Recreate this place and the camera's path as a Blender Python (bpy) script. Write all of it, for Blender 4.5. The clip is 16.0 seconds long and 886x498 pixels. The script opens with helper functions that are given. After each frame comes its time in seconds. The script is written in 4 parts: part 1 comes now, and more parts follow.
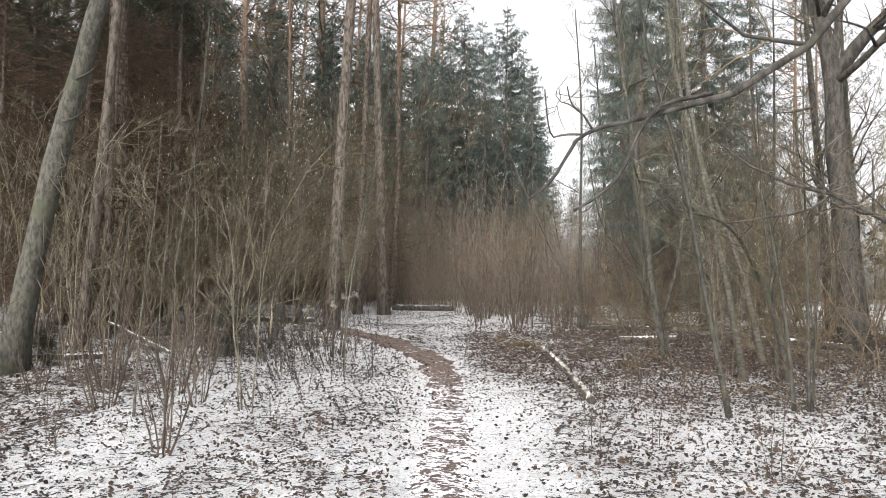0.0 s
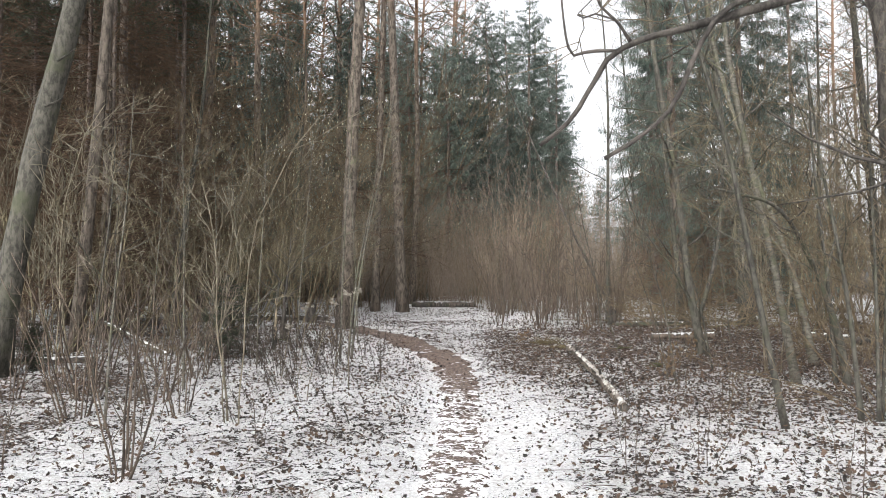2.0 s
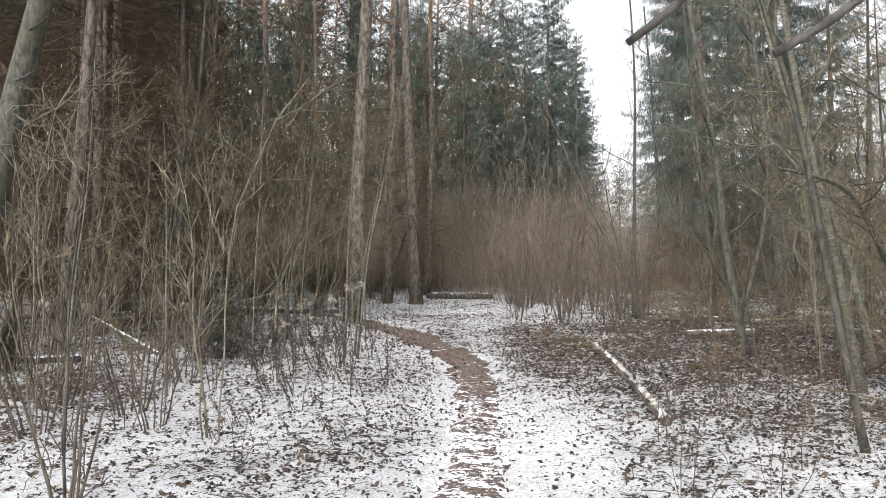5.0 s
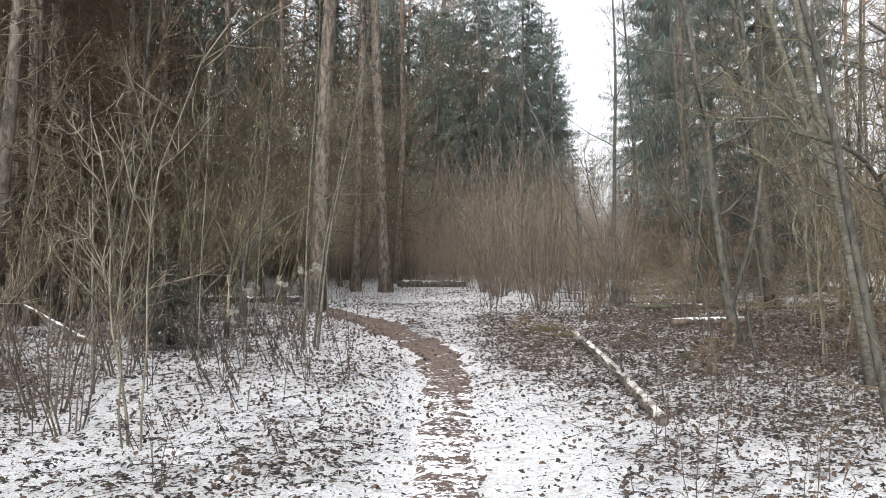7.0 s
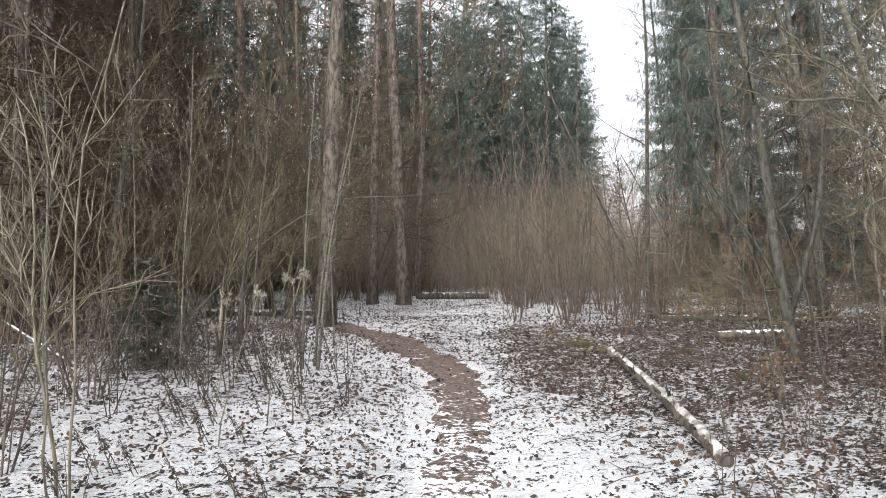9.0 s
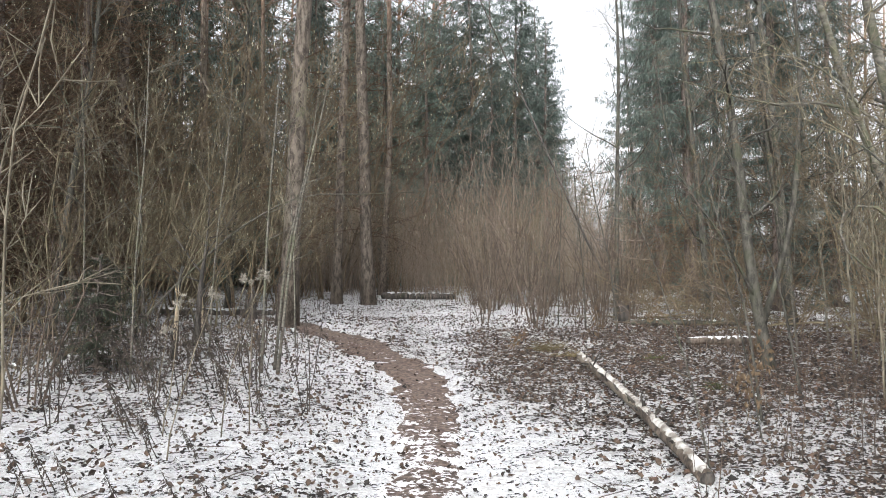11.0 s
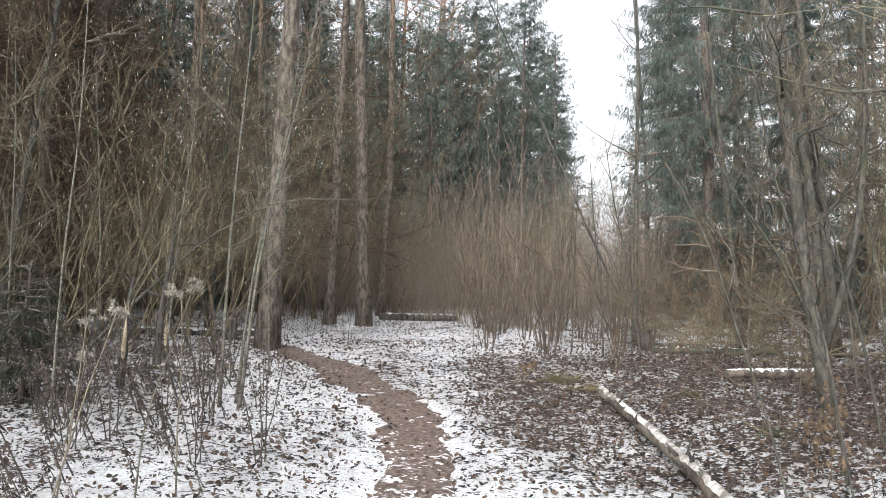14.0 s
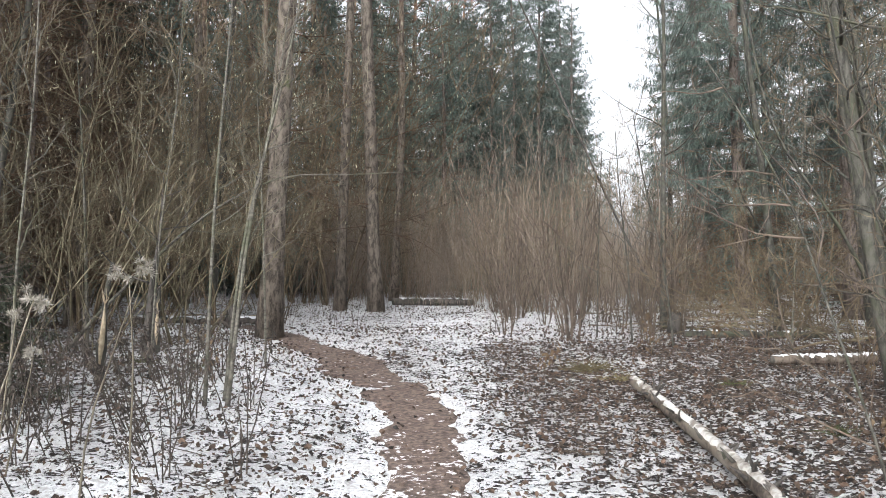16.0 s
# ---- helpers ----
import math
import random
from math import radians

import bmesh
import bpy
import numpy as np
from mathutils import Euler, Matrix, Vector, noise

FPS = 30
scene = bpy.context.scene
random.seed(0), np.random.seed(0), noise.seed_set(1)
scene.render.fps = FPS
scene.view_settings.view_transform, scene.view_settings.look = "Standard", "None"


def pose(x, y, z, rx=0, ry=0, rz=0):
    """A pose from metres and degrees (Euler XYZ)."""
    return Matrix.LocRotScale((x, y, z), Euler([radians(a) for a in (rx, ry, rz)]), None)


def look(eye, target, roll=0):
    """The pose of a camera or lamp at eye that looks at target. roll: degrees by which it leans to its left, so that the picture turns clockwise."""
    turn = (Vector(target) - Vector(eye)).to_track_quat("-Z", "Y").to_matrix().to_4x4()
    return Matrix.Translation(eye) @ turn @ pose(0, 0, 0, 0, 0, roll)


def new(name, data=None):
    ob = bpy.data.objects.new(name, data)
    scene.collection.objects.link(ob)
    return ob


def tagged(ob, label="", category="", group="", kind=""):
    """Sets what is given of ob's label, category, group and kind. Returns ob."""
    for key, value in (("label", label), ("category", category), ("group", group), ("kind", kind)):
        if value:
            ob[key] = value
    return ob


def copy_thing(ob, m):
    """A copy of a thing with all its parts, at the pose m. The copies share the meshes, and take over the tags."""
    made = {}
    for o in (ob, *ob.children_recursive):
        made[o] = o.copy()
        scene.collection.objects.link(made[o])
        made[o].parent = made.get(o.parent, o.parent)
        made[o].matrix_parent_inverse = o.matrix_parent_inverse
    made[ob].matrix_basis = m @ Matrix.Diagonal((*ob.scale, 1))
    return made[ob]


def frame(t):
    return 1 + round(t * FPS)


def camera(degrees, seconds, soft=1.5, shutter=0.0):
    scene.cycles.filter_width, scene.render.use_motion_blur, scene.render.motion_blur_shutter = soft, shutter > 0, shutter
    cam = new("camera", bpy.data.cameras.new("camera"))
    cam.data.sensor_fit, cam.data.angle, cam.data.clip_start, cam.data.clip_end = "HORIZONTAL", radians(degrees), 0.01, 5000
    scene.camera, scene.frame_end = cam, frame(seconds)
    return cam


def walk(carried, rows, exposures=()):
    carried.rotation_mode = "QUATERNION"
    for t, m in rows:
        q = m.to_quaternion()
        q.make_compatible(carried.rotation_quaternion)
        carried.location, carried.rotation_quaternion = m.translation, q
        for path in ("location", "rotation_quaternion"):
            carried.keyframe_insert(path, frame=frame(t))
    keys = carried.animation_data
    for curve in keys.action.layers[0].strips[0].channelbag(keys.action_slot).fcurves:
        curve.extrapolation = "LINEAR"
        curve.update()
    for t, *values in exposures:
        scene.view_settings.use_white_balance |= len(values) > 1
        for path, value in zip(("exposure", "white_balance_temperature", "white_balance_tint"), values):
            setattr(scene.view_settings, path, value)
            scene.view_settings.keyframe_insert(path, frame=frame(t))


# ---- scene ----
cam = camera(62.1, 16.0, soft=0.95)
EXPOSURE = 1.33
PATH = [
    (0, (0.3, 0.079, 1.467), (0.267, 2.073, 1.624), 0.4),
    (0.5, (0.389, 0.314, 1.447), (0.286, 2.307, 1.587), -0.2),
    (1, (0.404, 0.596, 1.47), (0.323, 2.588, 1.62), -0.5),
    (1.5, (0.424, 0.877, 1.456), (0.376, 2.871, 1.605), -0.3),
    (2, (0.456, 1.145, 1.466), (0.353, 3.137, 1.613), -0.1),
    (2.5, (0.472, 1.361, 1.459), (0.35, 3.352, 1.603), 0.2),
    (3, (0.434, 1.584, 1.472), (0.34, 3.576, 1.624), 0.0),
    (3.5, (0.431, 1.884, 1.458), (0.323, 3.876, 1.604), -0.1),
    (3.7, (0.464, 1.991, 1.473), (0.322, 3.981, 1.613), -0.2),
    (5.8, (0.406, 2.581, 1.562), (0.256, 4.573, 1.674), -0.0),
    (6, (0.43, 2.723, 1.512), (0.285, 4.715, 1.623), 0.2),
    (6.5, (0.427, 2.992, 1.489), (0.328, 4.987, 1.607), -0.0),
    (7, (0.415, 3.252, 1.481), (0.34, 5.249, 1.571), -0.1),
    (7.5, (0.449, 3.516, 1.487), (0.317, 5.509, 1.578), -0.2),
    (8, (0.452, 3.829, 1.456), (0.286, 5.821, 1.526), -0.1),
    (8.5, (0.463, 4.14, 1.46), (0.318, 6.133, 1.554), -0.9),
    (9, (0.493, 4.438, 1.44), (0.35, 6.428, 1.566), -0.5),
    (9.2, (0.516, 4.535, 1.441), (0.35, 6.525, 1.562), -0.6),
    (11.3, (0.432, 4.876, 1.488), (0.391, 6.872, 1.612), 0.3),
    (11.5, (0.446, 5.022, 1.472), (0.405, 7.017, 1.605), 0.4),
    (12, (0.438, 5.286, 1.477), (0.424, 7.278, 1.662), 1.4),
    (12.5, (0.451, 5.536, 1.469), (0.47, 7.528, 1.649), 0.7),
    (13, (0.484, 5.781, 1.481), (0.426, 7.772, 1.659), 0.6),
    (13.5, (0.493, 6.025, 1.467), (0.418, 8.015, 1.644), 1.2),
    (14, (0.485, 6.203, 1.477), (0.421, 8.194, 1.658), 1.0),
    (14.5, (0.488, 6.465, 1.471), (0.42, 8.458, 1.626), -0.0),
    (15, (0.51, 6.664, 1.483), (0.375, 8.655, 1.615), 0.1),
    (15.5, (0.514, 6.886, 1.469), (0.371, 8.876, 1.613), 1.1),
    (16, (0.504, 7.076, 1.479), (0.396, 9.069, 1.617), 0.2),
]
walk(cam, [(t, look(eye, target, roll)) for t, eye, target, roll in PATH],
     exposures=[(0.0, EXPOSURE + 0.03, 6500, 10), (8.0, EXPOSURE + 0.06, 6330, 10), (11.5, EXPOSURE + 0.16, 6330, 10), (16.0, EXPOSURE + 0.25, 6240, 10)])

# ---- world and light: an overcast winter day ----
world = bpy.data.worlds.new("sky")
scene.world = world
world.use_nodes = True
wn = world.node_tree
wn.nodes.clear()
sky = wn.nodes.new("ShaderNodeTexSky")
sky.sky_type = "NISHITA"
sky.sun_disc = False
sky.sun_elevation = radians(32)
sky.sun_rotation = radians(200)
sky.air_density, sky.dust_density = 1.0, 6.0
pale = wn.nodes.new("ShaderNodeHueSaturation")
pale.inputs["Saturation"].default_value = 0.12
back = wn.nodes.new("ShaderNodeBackground")
back.inputs["Strength"].default_value = 0.15
wout = wn.nodes.new("ShaderNodeOutputWorld")
wn.links.new(sky.outputs[0], pale.inputs["Color"])
wn.links.new(pale.outputs[0], back.inputs["Color"])
wn.links.new(back.outputs[0], wout.inputs["Surface"])
sun = new("sun", bpy.data.lights.new("sun", "SUN"))
sun.data.energy, sun.data.angle, sun.data.color = 0.7, radians(30), (1.0, 0.99, 0.98)
sun.matrix_world = look((0, 0, 30), (math.sin(radians(20)) * 30, math.cos(radians(20)) * 30, 30 - 30 * math.tan(radians(32))))


# ---- materials ----
def material(name):
    m = bpy.data.materials.new(name)
    m.use_nodes = True
    nt = m.node_tree
    return m, nt, nt.nodes["Principled BSDF"]


def node(nt, kind, **values):
    n = nt.nodes.new(kind)
    for key, value in values.items():
        n.inputs[key.replace("_", " ")].default_value = value
    return n


def mix(nt, fac, a, b):
    n = nt.nodes.new("ShaderNodeMix")
    n.data_type = "RGBA"
    for slot, value in ((0, fac), (6, a), (7, b)):
        if hasattr(value, "is_linked"):
            nt.links.new(value, n.inputs[slot])
        else:
            n.inputs[slot].default_value = value if slot == 0 else (*value, 1)
    return n.outputs[2]


def calc(nt, op, a, b=0.0, clamp=False):
    n = nt.nodes.new("ShaderNodeMath")
    n.operation, n.use_clamp = op, clamp
    for slot, value in ((0, a), (1, b)):
        if hasattr(value, "is_linked"):
            nt.links.new(value, n.inputs[slot])
        else:
            n.inputs[slot].default_value = value
    return n.outputs[0]


def ramp(nt, value, lo, hi):
    n = nt.nodes.new("ShaderNodeMapRange")
    n.interpolation_type = "SMOOTHSTEP"
    nt.links.new(value, n.inputs[0])
    n.inputs[1].default_value, n.inputs[2].default_value = lo, hi
    return n.outputs[0]


def cloud(nt, scale, detail=4.0, stretch=(1, 1, 1), rough=0.6):
    tc = nt.nodes.new("ShaderNodeTexCoord")
    mp = nt.nodes.new("ShaderNodeMapping")
    mp.inputs["Scale"].default_value = stretch
    nz = node(nt, "ShaderNodeTexNoise", Scale=scale, Detail=detail, Roughness=rough)
    nt.links.new(tc.outputs["Object"], mp.inputs["Vector"])
    nt.links.new(mp.outputs[0], nz.inputs["Vector"])
    return nz.outputs["Fac"]


def relief(nt, bsdf, height, strength, distance):
    b = node(nt, "ShaderNodeBump", Strength=strength, Distance=distance)
    nt.links.new(height, b.inputs["Height"])
    nt.links.new(b.outputs[0], bsdf.inputs["Normal"])


def vary(nt, colour, amount):
    """Brightness differs from one object to the next."""
    info = nt.nodes.new("ShaderNodeObjectInfo")
    hs = nt.nodes.new("ShaderNodeHueSaturation")
    nt.links.new(calc(nt, "ADD", calc(nt, "MULTIPLY", info.outputs["Random"], 2 * amount), 1 - amount), hs.inputs["Value"])
    nt.links.new(colour, hs.inputs["Color"])
    return hs.outputs[0]


def bark(name, dark, light, moss=(0.10, 0.12, 0.05), moss_at=0.62, stretch=(1, 1, 0.32), scale=15.0, upper=None, depth=0.02):
    m, nt, bs = material(name)
    furrow = cloud(nt, scale, 6, stretch)
    fine = cloud(nt, scale * 5, 4, (1, 1, 0.5))
    patch = cloud(nt, 2.2, 4)
    col = mix(nt, ramp(nt, furrow, 0.38, 0.62), dark, light)
    col = mix(nt, calc(nt, "MULTIPLY", ramp(nt, fine, 0.45, 0.7), 0.35), col, tuple(c * 1.5 for c in light))
    if upper:
        tc = nt.nodes.new("ShaderNodeTexCoord")
        xyz = nt.nodes.new("ShaderNodeSeparateXYZ")
        nt.links.new(tc.outputs["Object"], xyz.inputs[0])
        high = ramp(nt, calc(nt, "ADD", xyz.outputs["Z"], calc(nt, "MULTIPLY", patch, 5.0)), 11.5, 17.0)
        col = mix(nt, high, col, mix(nt, ramp(nt, furrow, 0.3, 0.6), tuple(c * 0.6 for c in upper), upper))
    col = mix(nt, calc(nt, "MULTIPLY", ramp(nt, patch, moss_at, moss_at + 0.14), 0.7), col, moss)
    nt.links.new(vary(nt, col, 0.2), bs.inputs["Base Color"])
    bs.inputs["Roughness"].default_value = 0.9
    relief(nt, bs, furrow, 1.0, depth)
    return m


def plain(name, a, b, scale=30.0, rough=0.85, amount=0.25, island=False):
    """A small-scale mottled surface between two colours."""
    m, nt, bs = material(name)
    fac = cloud(nt, scale, 3)
    col = mix(nt, ramp(nt, fac, 0.35, 0.65), a, b)
    if island:
        geo = nt.nodes.new("ShaderNodeNewGeometry")
        col = mix(nt, geo.outputs["Random Per Island"], a, b)
        dim = nt.nodes.new("ShaderNodeHueSaturation")
        nt.links.new(calc(nt, "ADD", calc(nt, "MULTIPLY", fac, 0.8), 0.6), dim.inputs["Value"])
        nt.links.new(col, dim.inputs["Color"])
        col = dim.outputs[0]
    nt.links.new(vary(nt, col, amount), bs.inputs["Base Color"])
    bs.inputs["Roughness"].default_value = rough
    return m


def foliage(name, a, b):
    m, nt, bs = material(name)
    geo = nt.nodes.new("ShaderNodeNewGeometry")
    col = mix(nt, geo.outputs["Random Per Island"], a, b)
    col = vary(nt, col, 0.25)
    nt.links.new(col, bs.inputs["Base Color"])
    bs.inputs["Roughness"].default_value = 0.6
    thin = nt.nodes.new("ShaderNodeBsdfTranslucent")
    nt.links.new(col, thin.inputs["Color"])
    both = nt.nodes.new("ShaderNodeMixShader")
    both.inputs[0].default_value = 0.4
    nt.links.new(bs.outputs[0], both.inputs[1])
    nt.links.new(thin.outputs[0], both.inputs[2])
    nt.links.new(both.outputs[0], nt.nodes["Material Output"].inputs["Surface"])
    return m


PINE = bark("pine_bark", (0.030, 0.023, 0.018), (0.138, 0.114, 0.092), upper=(0.190, 0.118, 0.076))
SPRUCE_BARK = bark("spruce_bark", (0.050, 0.040, 0.034), (0.150, 0.122, 0.104), depth=0.006, scale=22)
LOGBARK = bark("log_bark", (0.035, 0.026, 0.020), (0.17, 0.135, 0.105), moss=(0.20, 0.175, 0.14), moss_at=0.52, stretch=(1, 1, 1), scale=9, depth=0.008)
GREY = bark("grey_bark", (0.028, 0.026, 0.021), (0.082, 0.077, 0.063), moss=(0.058, 0.062, 0.036), moss_at=0.5, stretch=(1, 1, 0.4), depth=0.005, scale=20)
OAK = bark("oak_bark", (0.025, 0.022, 0.019), (0.083, 0.073, 0.064), moss=(0.047, 0.050, 0.029), moss_at=0.55, depth=0.02, scale=13)
PALE = bark("pale_bark", (0.056, 0.052, 0.042), (0.145, 0.134, 0.110), moss=(0.079, 0.084, 0.046), moss_at=0.47, stretch=(1, 1, 2.5), depth=0.003, scale=12)
TWIG = plain("brown_twig", (0.088, 0.065, 0.038), (0.168, 0.131, 0.083), 8)
TWIG_RED = plain("russet_twig", (0.150, 0.117, 0.090), (0.250, 0.203, 0.160), 6)
TWIG_GREEN = plain("lichen_twig", (0.085, 0.071, 0.043), (0.195, 0.167, 0.106), 6)
TWIG_PALE = plain("pale_twig", (0.105, 0.090, 0.062), (0.200, 0.176, 0.130), 8)
TWIG_DARK = plain("dark_twig", (0.055, 0.042, 0.032), (0.13, 0.10, 0.075), 8)
DEAD = plain("dead_twig", (0.048, 0.028, 0.015), (0.100, 0.060, 0.033), 5)
NEEDLE = foliage("spruce_needles", (0.050, 0.071, 0.060), (0.140, 0.175, 0.150))
# spruce needles again, darker: the dark stand's shade is put into the colour
NEEDLE_SHADED = foliage("shaded_spruce_needles", (0.026, 0.033, 0.020), (0.066, 0.076, 0.046))
NEEDLE_PINE = foliage("pine_needles", (0.039, 0.049, 0.032), (0.078, 0.090, 0.058))
# dark end near black: the shadows between leaves are put into their colour
LEAF = plain("dry_leaf", (0.004, 0.003, 0.0025), (0.132, 0.085, 0.058), 40, 0.7, 0.2, island=True)
LEAF_TAN = plain("hanging_leaf", (0.085, 0.052, 0.028), (0.150, 0.105, 0.060), 40, 0.7, 0.2, island=True)
WEED = plain("dead_weed", (0.030, 0.024, 0.020), (0.085, 0.068, 0.054), 12)
FLUFF = plain("seed_fluff", (0.24, 0.22, 0.18), (0.40, 0.37, 0.32), 30)
STRAW = plain("dry_grass", (0.10, 0.080, 0.035), (0.20, 0.165, 0.085), 10, island=True)
MOSS = plain("moss", (0.04, 0.05, 0.015), (0.10, 0.11, 0.035), 20)
CATKIN = plain("catkin", (0.34, 0.34, 0.22), (0.55, 0.54, 0.40), 20)
WOOD = plain("broken_wood", (0.066, 0.045, 0.027), (0.126, 0.093, 0.060), 14)


def snow_material(name):
    m, nt, bs = material(name)
    a, b = cloud(nt, 9, 5), cloud(nt, 60, 3)
    col = mix(nt, ramp(nt, a, 0.4, 0.75), (0.74, 0.75, 0.77), (0.50, 0.49, 0.48))
    nt.links.new(col, bs.inputs["Base Color"])
    bs.inputs["Roughness"].default_value = 0.75
    relief(nt, bs, calc(nt, "ADD", a, calc(nt, "MULTIPLY", b, 0.3)), 0.7, 0.03)
    return m


def ground_material():
    """Thin patchy snow over leaf litter; the cover attribute says how much snow has stayed."""
    m, nt, bs = material("snowy_leaf_litter")
    att = nt.nodes.new("ShaderNodeAttribute")
    att.attribute_name = "cover"
    big, mid, fine = cloud(nt, 0.9, 4), cloud(nt, 7.0, 5, rough=0.7), cloud(nt, 26, 5, rough=0.7)
    tex = calc(nt, "ADD", calc(nt, "MULTIPLY", mid, 0.40), calc(nt, "ADD", calc(nt, "MULTIPLY", fine, 0.48), calc(nt, "MULTIPLY", big, 0.12)))
    depth = calc(nt, "SUBTRACT", calc(nt, "ADD", att.outputs["Fac"], calc(nt, "MULTIPLY", tex, 3.6)), 2.27)
    snow = ramp(nt, depth, -0.04, 0.06)
    # brown litter; its near-black flecks paint in the shade among the leaves
    soil = mix(nt, ramp(nt, fine, 0.4, 0.65), (0.007, 0.005, 0.004), (0.135, 0.087, 0.058))
    soil = mix(nt, calc(nt, "MULTIPLY", ramp(nt, mid, 0.5, 0.7), 0.7), soil, (0.045, 0.030, 0.022))
    white = mix(nt, ramp(nt, calc(nt, "ADD", calc(nt, "MULTIPLY", fine, 0.6), calc(nt, "MULTIPLY", mid, 0.4)), 0.42, 0.62), (0.80, 0.81, 0.83), (0.43, 0.42, 0.41))
    nt.links.new(mix(nt, snow, soil, white), bs.inputs["Base Color"])
    bs.inputs["Roughness"].default_value = 0.85
    relief(nt, bs, calc(nt, "ADD", calc(nt, "MULTIPLY", snow, 0.6), calc(nt, "ADD", mid, calc(nt, "MULTIPLY", fine, 0.5))), 0.9, 0.035)
    return m


def trail_material():
    m, nt, bs = material("trodden_earth")
    att = nt.nodes.new("ShaderNodeAttribute")
    att.attribute_name = "cover"
    mid, fine = cloud(nt, 5.5, 5, (1, 1.15, 1), 0.65), cloud(nt, 22, 5)
    depth = calc(nt, "SUBTRACT", calc(nt, "ADD", att.outputs["Fac"], calc(nt, "ADD", calc(nt, "MULTIPLY", mid, 1.7), calc(nt, "MULTIPLY", fine, 1.5))), 2.0)
    soil = mix(nt, ramp(nt, fine, 0.35, 0.65), (0.055, 0.039, 0.031), (0.19, 0.138, 0.112))
    soil = mix(nt, ramp(nt, mid, 0.45, 0.7), soil, (0.12, 0.08, 0.062))
    nt.links.new(mix(nt, ramp(nt, depth, -0.03, 0.08), soil, (0.78, 0.78, 0.80)), bs.inputs["Base Color"])
    bs.inputs["Roughness"].default_value = 0.85
    relief(nt, bs, calc(nt, "ADD", mid, calc(nt, "MULTIPLY", fine, 0.5)), 0.8, 0.03)
    return m


TORN = plain("torn_wood", (0.22, 0.175, 0.115), (0.36, 0.30, 0.21), 25, 0.8, 0.1)
PEELED = plain("peeled_wood", (0.17, 0.145, 0.12), (0.66, 0.64, 0.60), 7, 0.8, 0.05)
SNOW, GROUND, TRAIL = snow_material("snow"), ground_material(), trail_material()


# ---- mesh tools ----
class Geo:
    """Gathers tubes and small faces into one mesh."""

    def __init__(self):
        self.verts, self.faces, self.count = [], [], 0

    def add(self, verts, faces):
        verts = np.asarray(verts, float)
        self.verts.append(verts)
        self.faces.extend((np.asarray(faces) + self.count).tolist())
        self.count += len(verts)

    def tube(self, pts, radii, n=5, flare=None):
        pts = np.asarray(pts, float)
        k = len(pts)
        tan = np.gradient(pts, axis=0)
        tan /= np.linalg.norm(tan, axis=1, keepdims=True) + 1e-9
        ref = np.array([0.91, 0.37, 0.17]) if abs(tan[0][2]) > 0.5 else np.array([0.11, 0.23, 0.97])
        u = np.cross(tan, ref)
        u /= np.linalg.norm(u, axis=1, keepdims=True) + 1e-9
        w = np.cross(tan, u)
        a = np.arange(n) * (2 * math.pi / n)
        r = np.asarray(radii, float)[:, None] * np.ones((1, n))
        if flare is not None:
            r = r * flare
        ring = pts[:, None] + r[:, :, None] * (np.cos(a)[None, :, None] * u[:, None] + np.sin(a)[None, :, None] * w[:, None])
        i = np.arange(k - 1)[:, None] * n
        j = np.arange(n)[None]
        j2 = (j + 1) % n
        f = np.stack([i + j, i + j2, i + n + j2, i + n + j], -1).reshape(-1, 4)
        c = self.count
        self.add(ring.reshape(-1, 3), f)
        if n > 3:
            self.faces.append([c + (k - 1) * n + q for q in range(n)])
            self.faces.append([c + q for q in range(n)][::-1])

    def mesh(self, name, mat, smooth=True):
        me = bpy.data.meshes.new(name)
        me.from_pydata(np.concatenate(self.verts).tolist(), [], self.faces)
        me.polygons.foreach_set("use_smooth", [smooth] * len(me.polygons))
        me.materials.append(mat)
        return me


def part(name, geo, mat, parent, label="", smooth=True):
    ob = new(name, geo.mesh(name, mat, smooth) if isinstance(geo, Geo) else geo)
    ob.parent = parent
    if label:
        ob["label"] = label
    if name.endswith("work") or name == "crown":
        ob["kind"] = "stuff"
    return ob


def thing(name, label, category, group="", m=None):
    ob = new(name)
    ob.empty_display_size = 0.2
    if m is not None:
        ob.matrix_basis = m
    return tagged(ob, label, category, group)


def spline(points, n):
    """A smooth line through a few control points."""
    p = np.asarray(points, float)
    s = np.r_[0, np.cumsum(np.linalg.norm(np.diff(p, axis=0), axis=1))]
    tan = np.gradient(p, s, axis=0)
    out = []
    for q in np.linspace(0, s[-1], n):
        i = min(np.searchsorted(s, q, "right") - 1, len(p) - 2)
        h = s[i + 1] - s[i]
        t = (q - s[i]) / h
        out.append((2 * t**3 - 3 * t**2 + 1) * p[i] + (t**3 - 2 * t**2 + t) * h * tan[i] + (3 * t**2 - 2 * t**3) * p[i + 1] + (t**3 - t**2) * h * tan[i + 1])
    return np.array(out)


def unit(v):
    return v / (np.linalg.norm(v) + 1e-9)


def wander(rng, p, d, length, segs, kink=0.2, rise=0.0):
    """A crooked line from p along d; rise bends it up or down."""
    pts, d = [np.array(p, float)], unit(np.array(d, float))
    for _ in range(segs):
        d = unit(d + np.array([rng.gauss(0, kink), rng.gauss(0, kink), rng.gauss(0, kink) + rise]))
        pts.append(pts[-1] + d * (length / segs))
    return np.array(pts)


